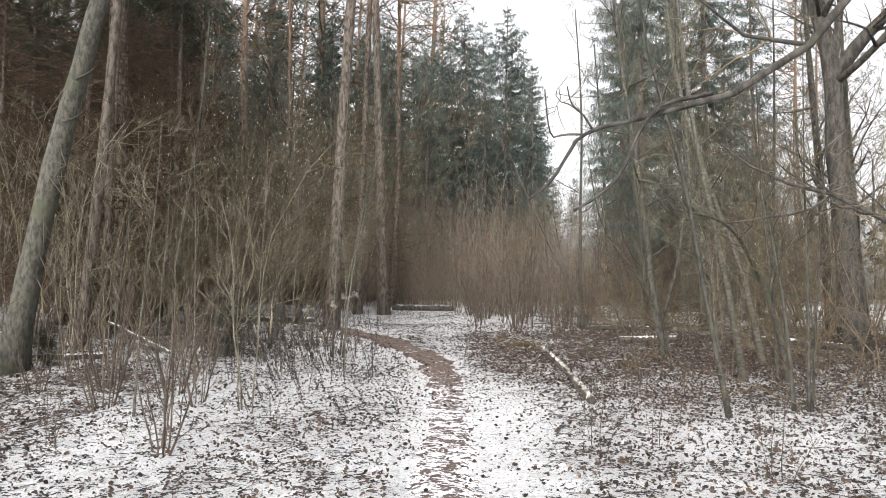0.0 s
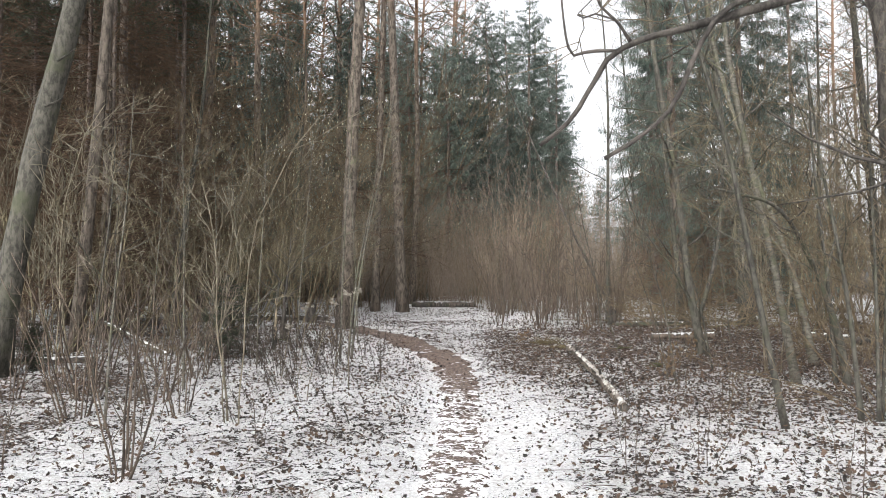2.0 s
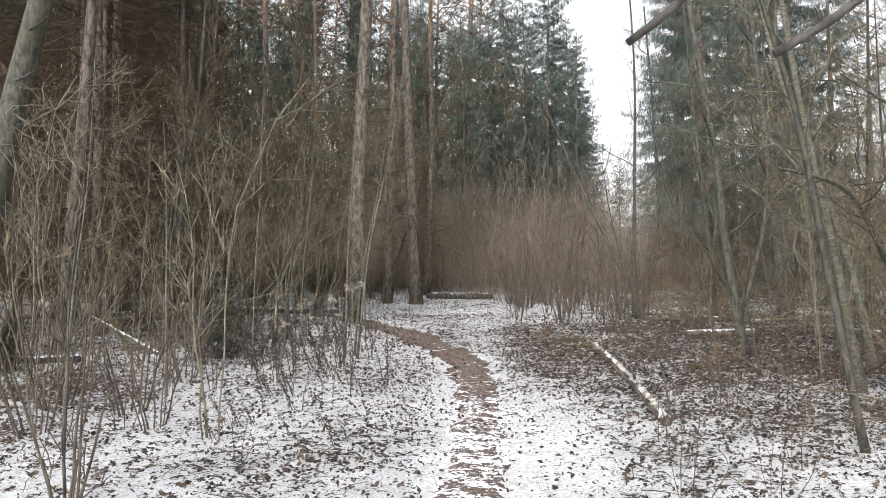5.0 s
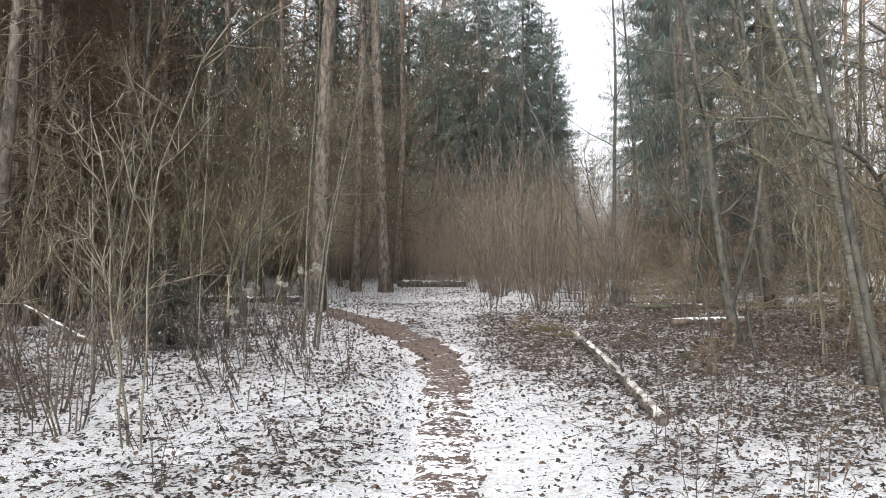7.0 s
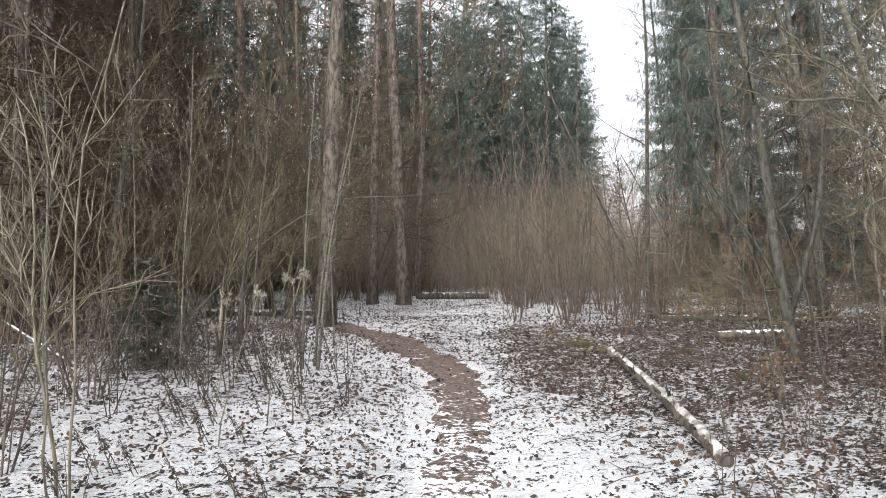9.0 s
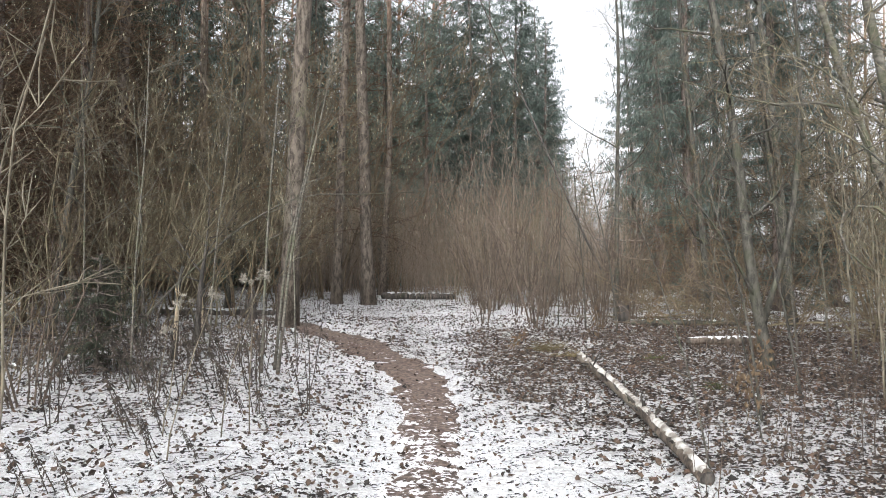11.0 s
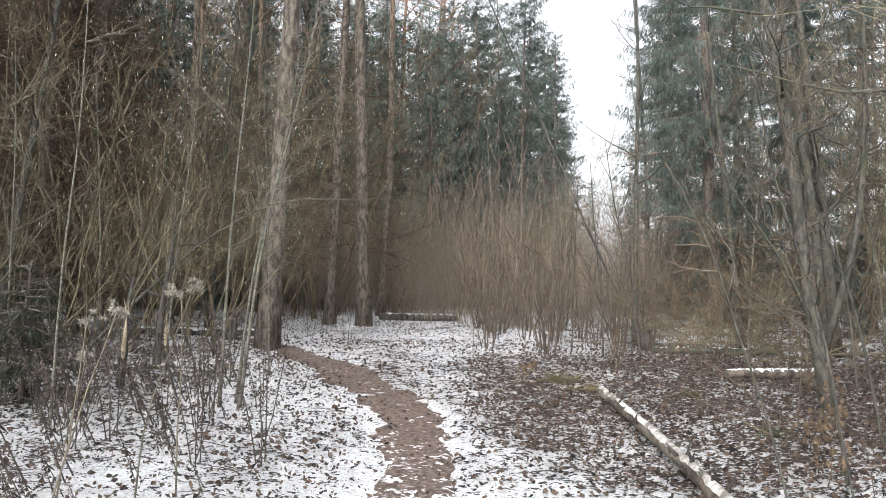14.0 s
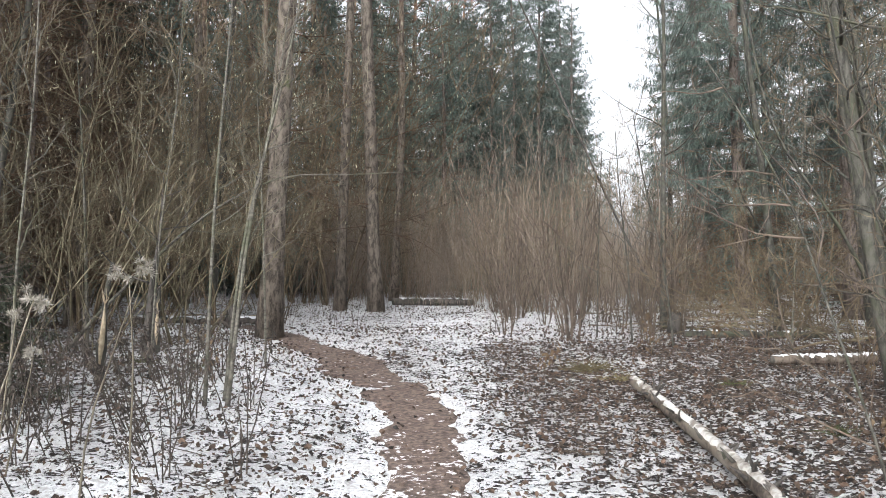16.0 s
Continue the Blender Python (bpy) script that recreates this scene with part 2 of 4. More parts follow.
def aside(rng, d, lo, hi):
    """A direction that leaves d by an angle between lo and hi degrees."""
    side = unit(np.cross(d, [rng.gauss(0, 1), rng.gauss(0, 1), rng.gauss(0, 1)]))
    a = radians(rng.uniform(lo, hi))
    return d * math.cos(a) + side * math.sin(a)


def ramify(rng, geo, p, d, length, r, depth, kids=(4, 7), kink=0.16, rise=0.06, shrink=0.55, thin=None, spread=(30, 65)):
    """A branch with its side branches, down to twigs, which go into thin where it is given."""
    segs = 3 if depth == 0 else 5
    pts = wander(rng, p, d, length, segs, kink, rise)
    (thin if thin is not None and depth <= 1 else geo).tube(pts, np.linspace(r, max(r * 0.3, 0.0022), segs + 1), 3 if depth < 2 else 6)
    if depth:
        for _ in range(rng.randint(*kids)):
            f = rng.uniform(0.2, 1.0)
            i = min(int(f * segs), segs - 1)
            q = pts[i] + (pts[i + 1] - pts[i]) * (f * segs - i)
            ramify(rng, geo, q, aside(rng, unit(pts[i + 1] - pts[i]), *spread), length * rng.uniform(0.6, 1.2) * shrink, max(r * (1 - 0.6 * f) * 0.55, 0.003), depth - 1, kids, kink, rise, shrink, thin, spread)


# ---- the lie of the land ----
SLOPE_Y = (-60, 2, 6, 8, 10, 12, 14, 16, 18, 21, 24.5, 30, 36, 50, 80, 3000)
SLOPE_Z = (0, 0, 0.05, 0.17, 0.31, 0.46, 0.63, 0.79, 0.93, 1.02, 1.19, 1.45, 1.75, 2.1, 2.3, 2.3)
TRAIL_Y = (-40, 6, 9, 10.5, 11.3, 12, 12.7, 13.7, 14.6, 15.6, 16.4, 17.5, 19.0, 20.5, 23, 27, 34)
TRAIL_X = (0.2, 0.22, 0.23, 0.2, 0.15, 0.1, 0.04, -0.06, -0.4, -0.88, -1.4, -2.05, -2.9, -3.8, -5.6, -9.0, -16.0)


def trail_x(y):
    return float(np.interp(y, TRAIL_Y, TRAIL_X))


def ground_z(x, y):
    z = float(np.interp(y, SLOPE_Y, SLOPE_Z))
    z += 0.07 * noise.noise((x * 0.28, y * 0.28, 3.1)) * min(1, abs(x - trail_x(y)) / 2.0)
    hollow = max(0.0, min(1.0, (y - 6) / 3)) * max(0.0, min(1.0, (18 - y) / 2.5))
    z -= 0.10 * hollow * math.exp(-(((x - 0.9) / 1.9) ** 4))
    return z - 0.05 * math.exp(-(((x - trail_x(y)) / 0.6) ** 2))


def cover(x, y):
    """How much snow has stayed: most beside the trail, least under the trees to the right."""
    d = x - trail_x(y)
    c = 0.585 if d < 0 else 0.56
    if y < 14.5:
        c += 0.13 * math.exp(-(((d - 0.35) / 0.85) ** 4)) * min(1, (14.5 - y) / 3)
    # bare leaves between the bend of the trail and the log, and beyond the log
    bed = max(0, min(1, (y - 11.0) / 2.5)) * max(0, min(1, (18.3 - y) / 1.6))
    c -= 0.13 * bed * max(0, min(1, (x - 0.25) / 0.6))
    c -= 0.06 * max(0, min(1, (x - 2.0) / 0.9)) * max(0, min(1, (y - 7.5) / 2.5)) * max(0, min(1, (24 - y) / 3))
    c -= 0.11 * max(0, min(1, (y - 12.3) / 2.5)) * max(0, min(1, (-1.6 - d) / 1.5)) * max(0, min(1, (24 - y) / 3))
    c += 0.07 * max(0, min(1, (y - 17.5) / 2)) * max(0, min(1, (31 - y) / 3)) * max(0, min(1, (4.5 - x) / 2))
    c -= 0.12 * max(0, min(1, (-3.2 - x) / 0.8)) * max(0, min(1, (13 - y) / 2))
    if y > 30:
        c -= 0.1 * min(2, (y - 30) / 5)
    return c + 0.07 * noise.noise((x * 0.45, y * 0.45, 8.0)) + 0.07 * noise.noise((x * 1.4, y * 1.4, 2.0))


def axis_steps(lo, hi, step, far):
    """Even steps between lo and hi, growing ones out to far on both sides."""
    a = list(np.arange(lo, hi + 1e-6, step))
    s, q = step, a[-1]
    while q < far:
        s *= 1.25
        q += s
        a.append(q)
    s, q = step, a[0]
    while q > -far:
        s *= 1.25
        q -= s
        a.insert(0, q)
    return a


def build_ground():
    xs, ys = axis_steps(-7, 7.5, 0.11, 1500), axis_steps(2.5, 19, 0.11, 1500)
    verts, cov = [], []
    for y in ys:
        for x in xs:
            z = ground_z(x, y)
            if -9 < x < 9 and 0 < y < 24:
                z += 0.026 * noise.noise((x * 2.6, y * 2.6, 0.7)) + 0.02 * noise.noise((x * 5.5, y * 5.5, 5.7))
            verts.append((x, y, z))
            cov.append(cover(x, y))
    n = len(xs)
    i = (np.arange(len(ys) - 1)[:, None] * n + np.arange(n - 1)[None]).ravel()
    me = bpy.data.meshes.new("ground")
    me.from_pydata(verts, [], np.stack([i, i + 1, i + n + 1, i + n], 1).tolist())
    me.polygons.foreach_set("use_smooth", [True] * len(me.polygons))
    me.attributes.new("cover", "FLOAT", "POINT").data.foreach_set("value", cov)
    me.materials.append(GROUND)
    tagged(new("ground", me), "forest floor of dead leaves under thin patchy snow", "ground", kind="structure")


def build_trail():
    """The trodden earth: a ribbon that rises out of the litter in the middle and dips under it at ragged edges."""
    verts, cov, faces = [], [], []
    ys = np.arange(-14.0, 27, 0.09)
    m = 15
    for k, y in enumerate(ys):
        x0, x1 = trail_x(y - 0.05), trail_x(y + 0.05)
        side = unit(np.array([0.1, -(x1 - x0), 0]))
        half = float(np.interp(y, (2, 9, 12, 13.5, 14.6, 15.7, 17.5, 19.5, 27), (0.27, 0.26, 0.25, 0.33, 0.40, 0.38, 0.27, 0.2, 0.16)))
        for j in range(m):
            f = j / (m - 1) * 2 - 1
            px, py = trail_x(y) + side[0] * f * half * 1.5, y + side[1] * f * half * 1.5
            lump = noise.noise((px * 1.3, py * 1.1, 2.2)) * 0.45 + noise.noise((px * 4.7, py * 4.7, 1.2)) * 0.45 + noise.noise((px * 10, py * 10, 6.2)) * 0.35
            z = ground_z(px, py) + 0.022 - 0.14 * max(0, abs(f) - 0.5 + 0.5 * lump)
            z += 0.01 * noise.noise((px * 5, py * 5, 4.4))
            verts.append((px, py, z))
            cov.append(float(np.interp(y, (2, 9, 11, 12.5, 14, 18, 27), (0.43, 0.42, 0.36, 0.20, 0.05, 0.08, 0.3))) + 0.15 * max(0, abs(f) - 0.4))
            if k and j:
                a = k * m + j
                faces.append((a - m - 1, a - m, a, a - 1))
    me = bpy.data.meshes.new("path")
    me.from_pydata(verts, [], faces)
    me.polygons.foreach_set("use_smooth", [True] * len(me.polygons))
    me.attributes.new("cover", "FLOAT", "POINT").data.foreach_set("value", cov)
    me.materials.append(TRAIL)
    tagged(new("path", me), "trodden reddish-brown earth footpath with trampled snow patches", "path", kind="structure")


build_ground()
build_trail()


def stand(x, y, sink=0.05, turn=0.0, scale=1.0):
    return Matrix.Translation((x, y, ground_z(x, y) - sink)) @ Matrix.Rotation(turn, 4, "Z") @ Matrix.Scale(scale, 4)


# ---- conifers ----
def trunk_geo(rng, line, r0, r1, n=10, flare=0.35):
    """A tapered trunk along a line, flared into uneven root buttresses at its foot."""
    g = Geo()
    k = len(line)
    s = np.linalg.norm(line - line[0], axis=1)
    rad = r0 + (r1 - r0) * (s / s[-1]) ** 0.9
    wob = 1 + 0.05 * np.array([[rng.gauss(0, 1) for _ in range(n)] for _ in range(k)])
    root = flare * np.exp(-s / 0.35)[:, None] * np.array([[0.4 + rng.random() for _ in range(n)]])
    g.tube(line, rad, n, wob + root)
    return g


def pine_tree(name, label, seed, height, r0, lean=(0.0, 0.0), dead=45, crown_from=0.6, tufts=9, dead_len=(0.5, 1.6), fork=4, category="pine tree"):
    rng = random.Random(seed)
    tree = thing(name, label, category)
    line = spline([(0, 0, 0), (lean[0] * 0.25 + rng.gauss(0, 0.05), lean[1] * 0.25, height * 0.25), (lean[0] * 0.6 + rng.gauss(0, 0.08), lean[1] * 0.6, height * 0.6), (lean[0], lean[1], height)], 20)
    trunk = part("trunk", trunk_geo(rng, line, r0, 0.05, 11), PINE, tree)
    d = Geo()
    up = lambda f: line[min(int(f * 19), 18)] + (line[min(int(f * 19) + 1, 19)] - line[min(int(f * 19), 18)]) * (f * 19 - min(int(f * 19), 18))
    for _ in range(dead):
        f = rng.uniform(0.07, crown_from + 0.05)
        a = rng.uniform(0, 2 * math.pi)
        length = rng.uniform(*dead_len)
        pts = wander(rng, up(f), (math.cos(a), math.sin(a), rng.uniform(-0.1, 0.35)), length, 4, 0.16, -0.03)
        d.tube(pts, np.linspace(0.014, 0.004, 5), 3)
        for _ in range(fork):
            i = rng.randint(1, 3)
            d.tube(wander(rng, pts[i], aside(rng, unit(pts[i + 1] - pts[i]), 25, 60), length * rng.uniform(0.25, 0.5), 2, 0.2), (0.006, 0.004, 0.0025), 3)
    if dead:
        part("dead_branchwork", d, DEAD, trunk, "bare dead brown lower branches")
    limbs, needles = Geo(), Geo()
    for _ in range(int(26 * (1 - crown_from) / 0.4)):
        f = rng.uniform(crown_from, 0.99)
        a = rng.uniform(0, 2 * math.pi)
        length = height * 0.16 * (1.15 - f) / 0.5 + 0.6
        pts = wander(rng, up(f), (math.cos(a), math.sin(a), rng.uniform(0.1, 0.6)), length, 5, 0.18, 0.05)
        limbs.tube(pts, np.linspace(0.04, 0.01, 6), 4)
        for _ in range(tufts):
            q = pts[rng.randint(1, 5)] + np.array([rng.gauss(0, 0.28), rng.gauss(0, 0.28), rng.gauss(0.05, 0.16)])
            tuft(rng, needles, q, 0.27, 7)
    part("limbwork", limbs, PINE, trunk)
    part("crown", needles, NEEDLE_PINE, tree, "grey-green needle tufts", smooth=False)
    return tree


def tuft(rng, geo, q, size, n, wide=0.085):
    """A bunch of needles: narrow blades that spray out from a point."""
    v, f = [], []
    for k in range(n):
        d = unit(np.array([rng.gauss(0, 1), rng.gauss(0, 1), rng.gauss(0.35, 0.8)]))
        s = unit(np.cross(d, [rng.gauss(0, 1), rng.gauss(0, 1), rng.gauss(0, 1)])) * size * wide
        e = q + d * size * rng.uniform(0.7, 1.3)
        c = len(v)
        v += [q, (q + e) / 2 + s, e, (q + e) / 2 - s]
        f.append((c, c + 1, c + 2, c + 3))
    geo.add(v, f)


def spruce_tree(name, label, seed, height, r0, reach, bare=0.0, step=0.34, sprays=15, per=6, width=0.075, dead_from=0.0, twiggy=True, green=None, category="spruce tree", taper=0.6, forks=4, droop=0.34, fine=1.0):
    rng = random.Random(seed)
    tree = thing(name, label, category)
    line = spline([(0, 0, 0), (rng.gauss(0, 0.1), rng.gauss(0, 0.1), height * 0.5), (rng.gauss(0, 0.1), 0, height)], 14)
    trunk = part("trunk", trunk_geo(rng, line, r0, 0.02, 9), SPRUCE_BARK, tree)
    limbs, needles, dry = Geo(), Geo(), Geo()
    z = max(0.25, dead_from * height)
    while z < height * 0.985:
        f = z / height
        at = np.array([np.interp(z, line[:, 2], line[:, 0]), np.interp(z, line[:, 2], line[:, 1]), z])
        for _ in range(per if f < 0.9 else 4):
            a = rng.uniform(0, 2 * math.pi)
            length = reach * (1 - f) ** taper * rng.uniform(0.5, 1.15) + 0.12
            pts = wander(rng, at + np.array([0, 0, rng.uniform(-0.15, 0.15)]), (math.cos(a), math.sin(a), 0.35 * f + rng.uniform(-0.35, 0.05)), length, 4, 0.09, -0.05 if f < 0.7 else 0.04)
            pts[-1][2] += 0.1 * length
            if f < bare:
                dry.tube(pts, np.linspace(0.012, 0.003, 5), 3)
                for _ in range(forks):
                    i = rng.randint(1, 3)
                    dry.tube(wander(rng, pts[i], aside(rng, unit(pts[i + 1] - pts[i]), 25, 60), length * rng.uniform(0.25, 0.5), 2, 0.2), (0.006, 0.004, 0.0025), 3)
                continue
            if twiggy or f > 0.93:
                limbs.tube(pts, np.linspace(0.016, 0.004, 5), 3)
            v, fc = [], []
            out = np.array([math.cos(a), math.sin(a), 0])
            lat = np.array([-math.sin(a), math.cos(a), 0])
            for k in range(int(sprays * (1 - 0.75 * max(0, f - 0.45)))):
                g = rng.uniform(0.15, 1.0) * 3.999
                i = int(g)
                q = pts[i] + (pts[i + 1] - pts[i]) * (g - i)
                e = q + (out * rng.uniform(-0.04, 0.2) + lat * rng.uniform(-0.3, 0.3) + np.array([0, 0, rng.uniform(-droop, 0.03)])) * min(1.0, 0.35 + length * 0.5) * fine
                w = unit(np.cross(e - q, [rng.gauss(0, 1), rng.gauss(0, 1), rng.gauss(0, 1)])) * width * rng.uniform(0.5, 1.1) * min(1.0, 0.4 + length * 0.4)
                c = len(v)
                v += [q, q * 0.55 + e * 0.45 + w, e, q * 0.55 + e * 0.45 - w]
                fc.append((c, c + 1, c + 2, c + 3))
            needles.add(v, fc)
        z += step * rng.uniform(0.7, 1.3)
    if dry.count:
        part("dead_branchwork", dry, DEAD, trunk, "bare dead brown lower branches")
    part("limbwork", limbs, SPRUCE_BARK, trunk)
    part("crown", needles, green or NEEDLE, tree, "dark green drooping needle sprays", smooth=False)
    return tree


# ---- broadleaf trees, shrubs and stems ----
def bare_tree(name, label, seed, line, r0, r1, mat, twig_mat, boughs, depth=3, n=10, first=0.35, extra=(), kids=(4, 6), flare=0.35, category="tree", length=2.0, rise=0.06):
    """A leafless tree: a trunk along a line in its own space, boughs that ramify to twigs, and any boughs drawn by hand."""
    rng = random.Random(seed)
    base = np.array(line[0], float)
    tree = thing(name, label, category, m=Matrix.Translation(base))
    pts = spline(np.array(line, float) - base, 18)
    trunk = part("trunk", trunk_geo(rng, pts, r0, r1, n, flare), mat, tree)
    thin = Geo()
    for k in range(boughs):
        f = first + (1 - first) * (k + rng.random()) / boughs
        i = min(int(f * 17), 16)
        g = Geo()
        r = (r0 + (r1 - r0) * f) * rng.uniform(0.3, 0.5)
        ramify(rng, g, pts[i], aside(rng, unit(pts[i + 1] - pts[i]), 35, 75), length * rng.uniform(0.6, 1.3) * (1.25 - 0.5 * f), max(r, 0.006), depth, kids, rise=rise, thin=thin)
        if g.count:
            part("limb", g, mat, trunk)
    for ctrl, ra, rb, more in extra:
        g = Geo()
        q = spline(np.array(ctrl, float) - base, 12)
        g.tube(q, np.linspace(ra, rb, 12), 7, 1 + 0.07 * np.array([[rng.gauss(0, 1) for _ in range(7)] for _ in range(12)]))
        for _ in range(more):
            i = rng.randint(3, 10)
            ramify(rng, g, q[i], aside(rng, unit(q[i + 1] - q[i]), 30, 70), rng.uniform(0.35, 0.6) * length, max(ra * 0.25, 0.004), 2, (3, 4), rise=rise, thin=thin)
        part("limb", g, mat, trunk)
    if thin.count:
        part("twigwork", thin, twig_mat, trunk)
    return tree


def shrub(name, label, seed, stems, tall, r, mat, twigs=7, sub=2, splay=(4, 20), foot=0.25, rise=0.05, kink=0.09, category="shrub", catkins=0, low=2, twig_len=(0.12, 0.3)):
    """A many-stemmed shrub; each stem carries its twigs."""
    rng = random.Random(seed)
    bush = thing(name, label, category)
    hang = Geo()
    for _ in range(stems):
        g = Geo()
        a = rng.uniform(0, 2 * math.pi)
        s = radians(rng.uniform(*splay))
        q = np.array([math.cos(a), math.sin(a), 0]) * foot * rng.random() ** 0.5
        length = rng.uniform(*tall)
        rr = r * rng.uniform(0.6, 1.2)
        pts = wander(rng, q - np.array([0, 0, 0.06]), (math.cos(a) * math.sin(s), math.sin(a) * math.sin(s), math.cos(s)), length, 8, kink, rise)
        g.tube(pts, np.linspace(rr, 0.003, 9), 5)
        for _ in range(twigs):
            i = rng.randint(low, 7)
            tl = length * rng.uniform(*twig_len)
            tw = wander(rng, pts[i], aside(rng, unit(pts[i + 1] - pts[i]), 22, 60), tl, 3, 0.15, 0.08)
            g.tube(tw, (rr * 0.4, rr * 0.32, 0.0035, 0.002), 3)
            for _ in range(sub):
                j = rng.randint(1, 2)
                g.tube(wander(rng, tw[j], aside(rng, unit(tw[j + 1] - tw[j]), 25, 60), tl * rng.uniform(0.3, 0.6), 2, 0.18, 0.06), (0.0035, 0.003, 0.0018), 3)
            if catkins and length > 3:
                for _ in range(catkins):
                    e = tw[rng.randint(1, 3)]
                    drop = np.array([rng.gauss(0, 0.008), rng.gauss(0, 0.008), -rng.uniform(0.04, 0.07)])
                    hang.tube([e, e + drop * 0.5, e + drop], (0.002, 0.0075, 0.003), 3)
        part("stem", g, mat, bush)
    if hang.count:
        part("catkinwork", hang, CATKIN, bush, "pale yellow-green hanging catkins")
    return bush


# spruces beyond the thicket, either side of the strip of open sky
def place_all(makers, spots, group):
    """The first spot of each kind takes the model itself, the rest take copies."""
    rng = random.Random(len(spots) * 7 + len(group))
    used = set()
    for x, y, kind, scale in spots:
        m = stand(x, y, 0.06, rng.uniform(0, 6.28) if kind not in used else 0.0, scale)
        ob = makers[kind]
        if kind in used:
            ob = copy_thing(ob, m)
        else:
            ob.matrix_basis = m
            used.add(kind)
        ob["group"] = group


spruces = [
    spruce_tree("spruce_tree", "tall dark green spruce with drooping branches", 11, 19.0, 0.2, 3.0, bare=0.14, sprays=150, per=9, width=0.0115, step=0.34, droop=0.5, fine=0.68),
    spruce_tree("spruce_tree", "tall dark green spruce with bare lower branches", 12, 17.0, 0.18, 2.8, bare=0.25, sprays=145, per=9, width=0.0115, step=0.34, droop=0.5, fine=0.68),
    spruce_tree("spruce_tree", "distant dark green spruce with layered branches", 14, 18.0, 0.18, 3.6, step=0.42, sprays=88, per=9, width=0.023),
    spruce_tree("spruce_tree", "far-off spruce across the open strip", 15, 18.0, 0.2, 3.0, step=0.4, sprays=32, per=7, width=0.06, twiggy=False),
    spruce_tree("spruce_tree", "slender dark green spruce behind bare shrubs", 13, 15.0, 0.15, 2.4, sprays=110, per=8, width=0.013, droop=0.45, fine=0.75),
]
place_all(spruces, [
    (3.2, 42, 2, 0.96), (0.9, 44, 2, 1.02), (2.2, 48, 2, 1.08), (4.7, 46, 2, 0.93), (-0.8, 47, 2, 1.0), (4.6, 40, 4, 0.88), (1.9, 39, 4, 0.9), (0.0, 53, 2, 1.1), (-2.6, 50, 2, 1.02), (-4.4, 46, 2, 0.95), (-1.4, 41, 2, 0.88), (-6.5, 50, 2, 1.05), (5.9, 50, 2, 0.76), (4.3, 52, 2, 0.98),
    (6.9, 25.5, 0, 0.95), (8.2, 22.8, 1, 0.9), (7.4, 30.5, 1, 1.05), (9.0, 37, 2, 0.95), (8.6, 28.2, 4, 1.15), (10.2, 24.2, 4, 0.95), (11.8, 31.0, 1, 0.8), (13.5, 40, 4, 0.7), (17.5, 43, 4, 0.75),
    # those at y < 0 and (-13.5, 6) are unseen, added to block light
    (16.5, 100, 3, 0.95), (19.0, 96, 3, 0.8), (21.5, 100, 3, 0.72), (14.6, 104, 3, 0.85), (24, 92, 3, 0.8), (12.5, 98, 3, 0.75), (-8, 47, 3, 1.0), (-7.2, 40.5, 2, 0.95), (-3.8, 43.5, 2, 1.0), (-6.0, 36.5, 3, 0.9), (-9.4, 37.5, 2, 1.0), (-12, 38.5, 3, 0.95), (-10.4, 32.5, 3, 0.9), (-13.4, 33.5, 3, 0.95), (-4.6, 39.0, 3, 0.9), (-10.5, 44, 3, 1.05), (-13, 47, 3, 1.0), (-16, 44, 3, 1.1), (-22, 43, 3, 1.1), (-28, 42, 3, 1.1), (-18, 39, 3, 0.9), (-24, 37, 3, 1.0), (-5, 52, 3, 1.1), (-9.2, 53, 3, 1.1), (-15, 54, 3, 1.1), (-2.2, 57, 3, 1.15), (-5.2, 58, 3, 1.15), (-6, -9, 3, 0.9), (6.5, -10, 3, 0.9), (0.5, -24, 3, 1.0), (-14, -8, 3, 1.0), (14, -9, 3, 1.0), (-13.5, 6, 3, 0.8), (21, 70, 3, 0.7), (24, 56, 3, 0.7),
], "spruces of the far wood")

# the pine stand on the left
pines = [
    pine_tree("pine_tree", "tall straight pine with dead lower twigs", 21, 21, 0.135, (0.3, 0.1), 60),
    pine_tree("pine_tree", "slim pine with reddish upper bark", 22, 19, 0.12, (-0.4, 0.2), 55),
    pine_tree("pine_tree", "tall pine with scaly grey-brown bark", 23, 22, 0.15, (0.5, -0.2), 55, 0.55),
    pine_tree("pine_tree", "distant pine with a grey-green crown", 24, 21, 0.15, (0.4, 0.2), 14, 0.45, tufts=8, fork=2),
]
rng = random.Random(5)
spots = [(-6.8, 19.9, 0, 1.0), (-7.5, 17.0, 1, 1.0), (-7.1, 15.6, 1, 0.85), (-2.98, 24.9, 0, 1.0)]
for _ in range(3000):
    if len(spots) > 56:
        break
    y = 15 + 45 * rng.random() ** 1.15
    x = -1.0 - 34 * rng.random()
    if x > -0.35 * y + 3.5 and y < 27:
        continue
    if x > -5.0 and y < 23:
        continue
    if x > -0.4 - max(0, (34 - y)) * 0.1 or abs(x) > y * 0.85 + 2:
        continue
    if all((x - a) ** 2 + (y - b) ** 2 > 2.2**2 for a, b, *_ in spots):
        spots.append((x, y, 3 if y > 33 else rng.randint(0, 2), rng.uniform(0.85, 1.15)))
for _ in range(9):
    x, y = rng.uniform(8, 34), rng.uniform(32, 70)
    if x > 0.32 * y + 3:
        spots.append((x, y, 3, rng.uniform(0.7, 0.9)))
spots += [(17.5, 37, 3, 0.75), (22, 44, 3, 0.8)]
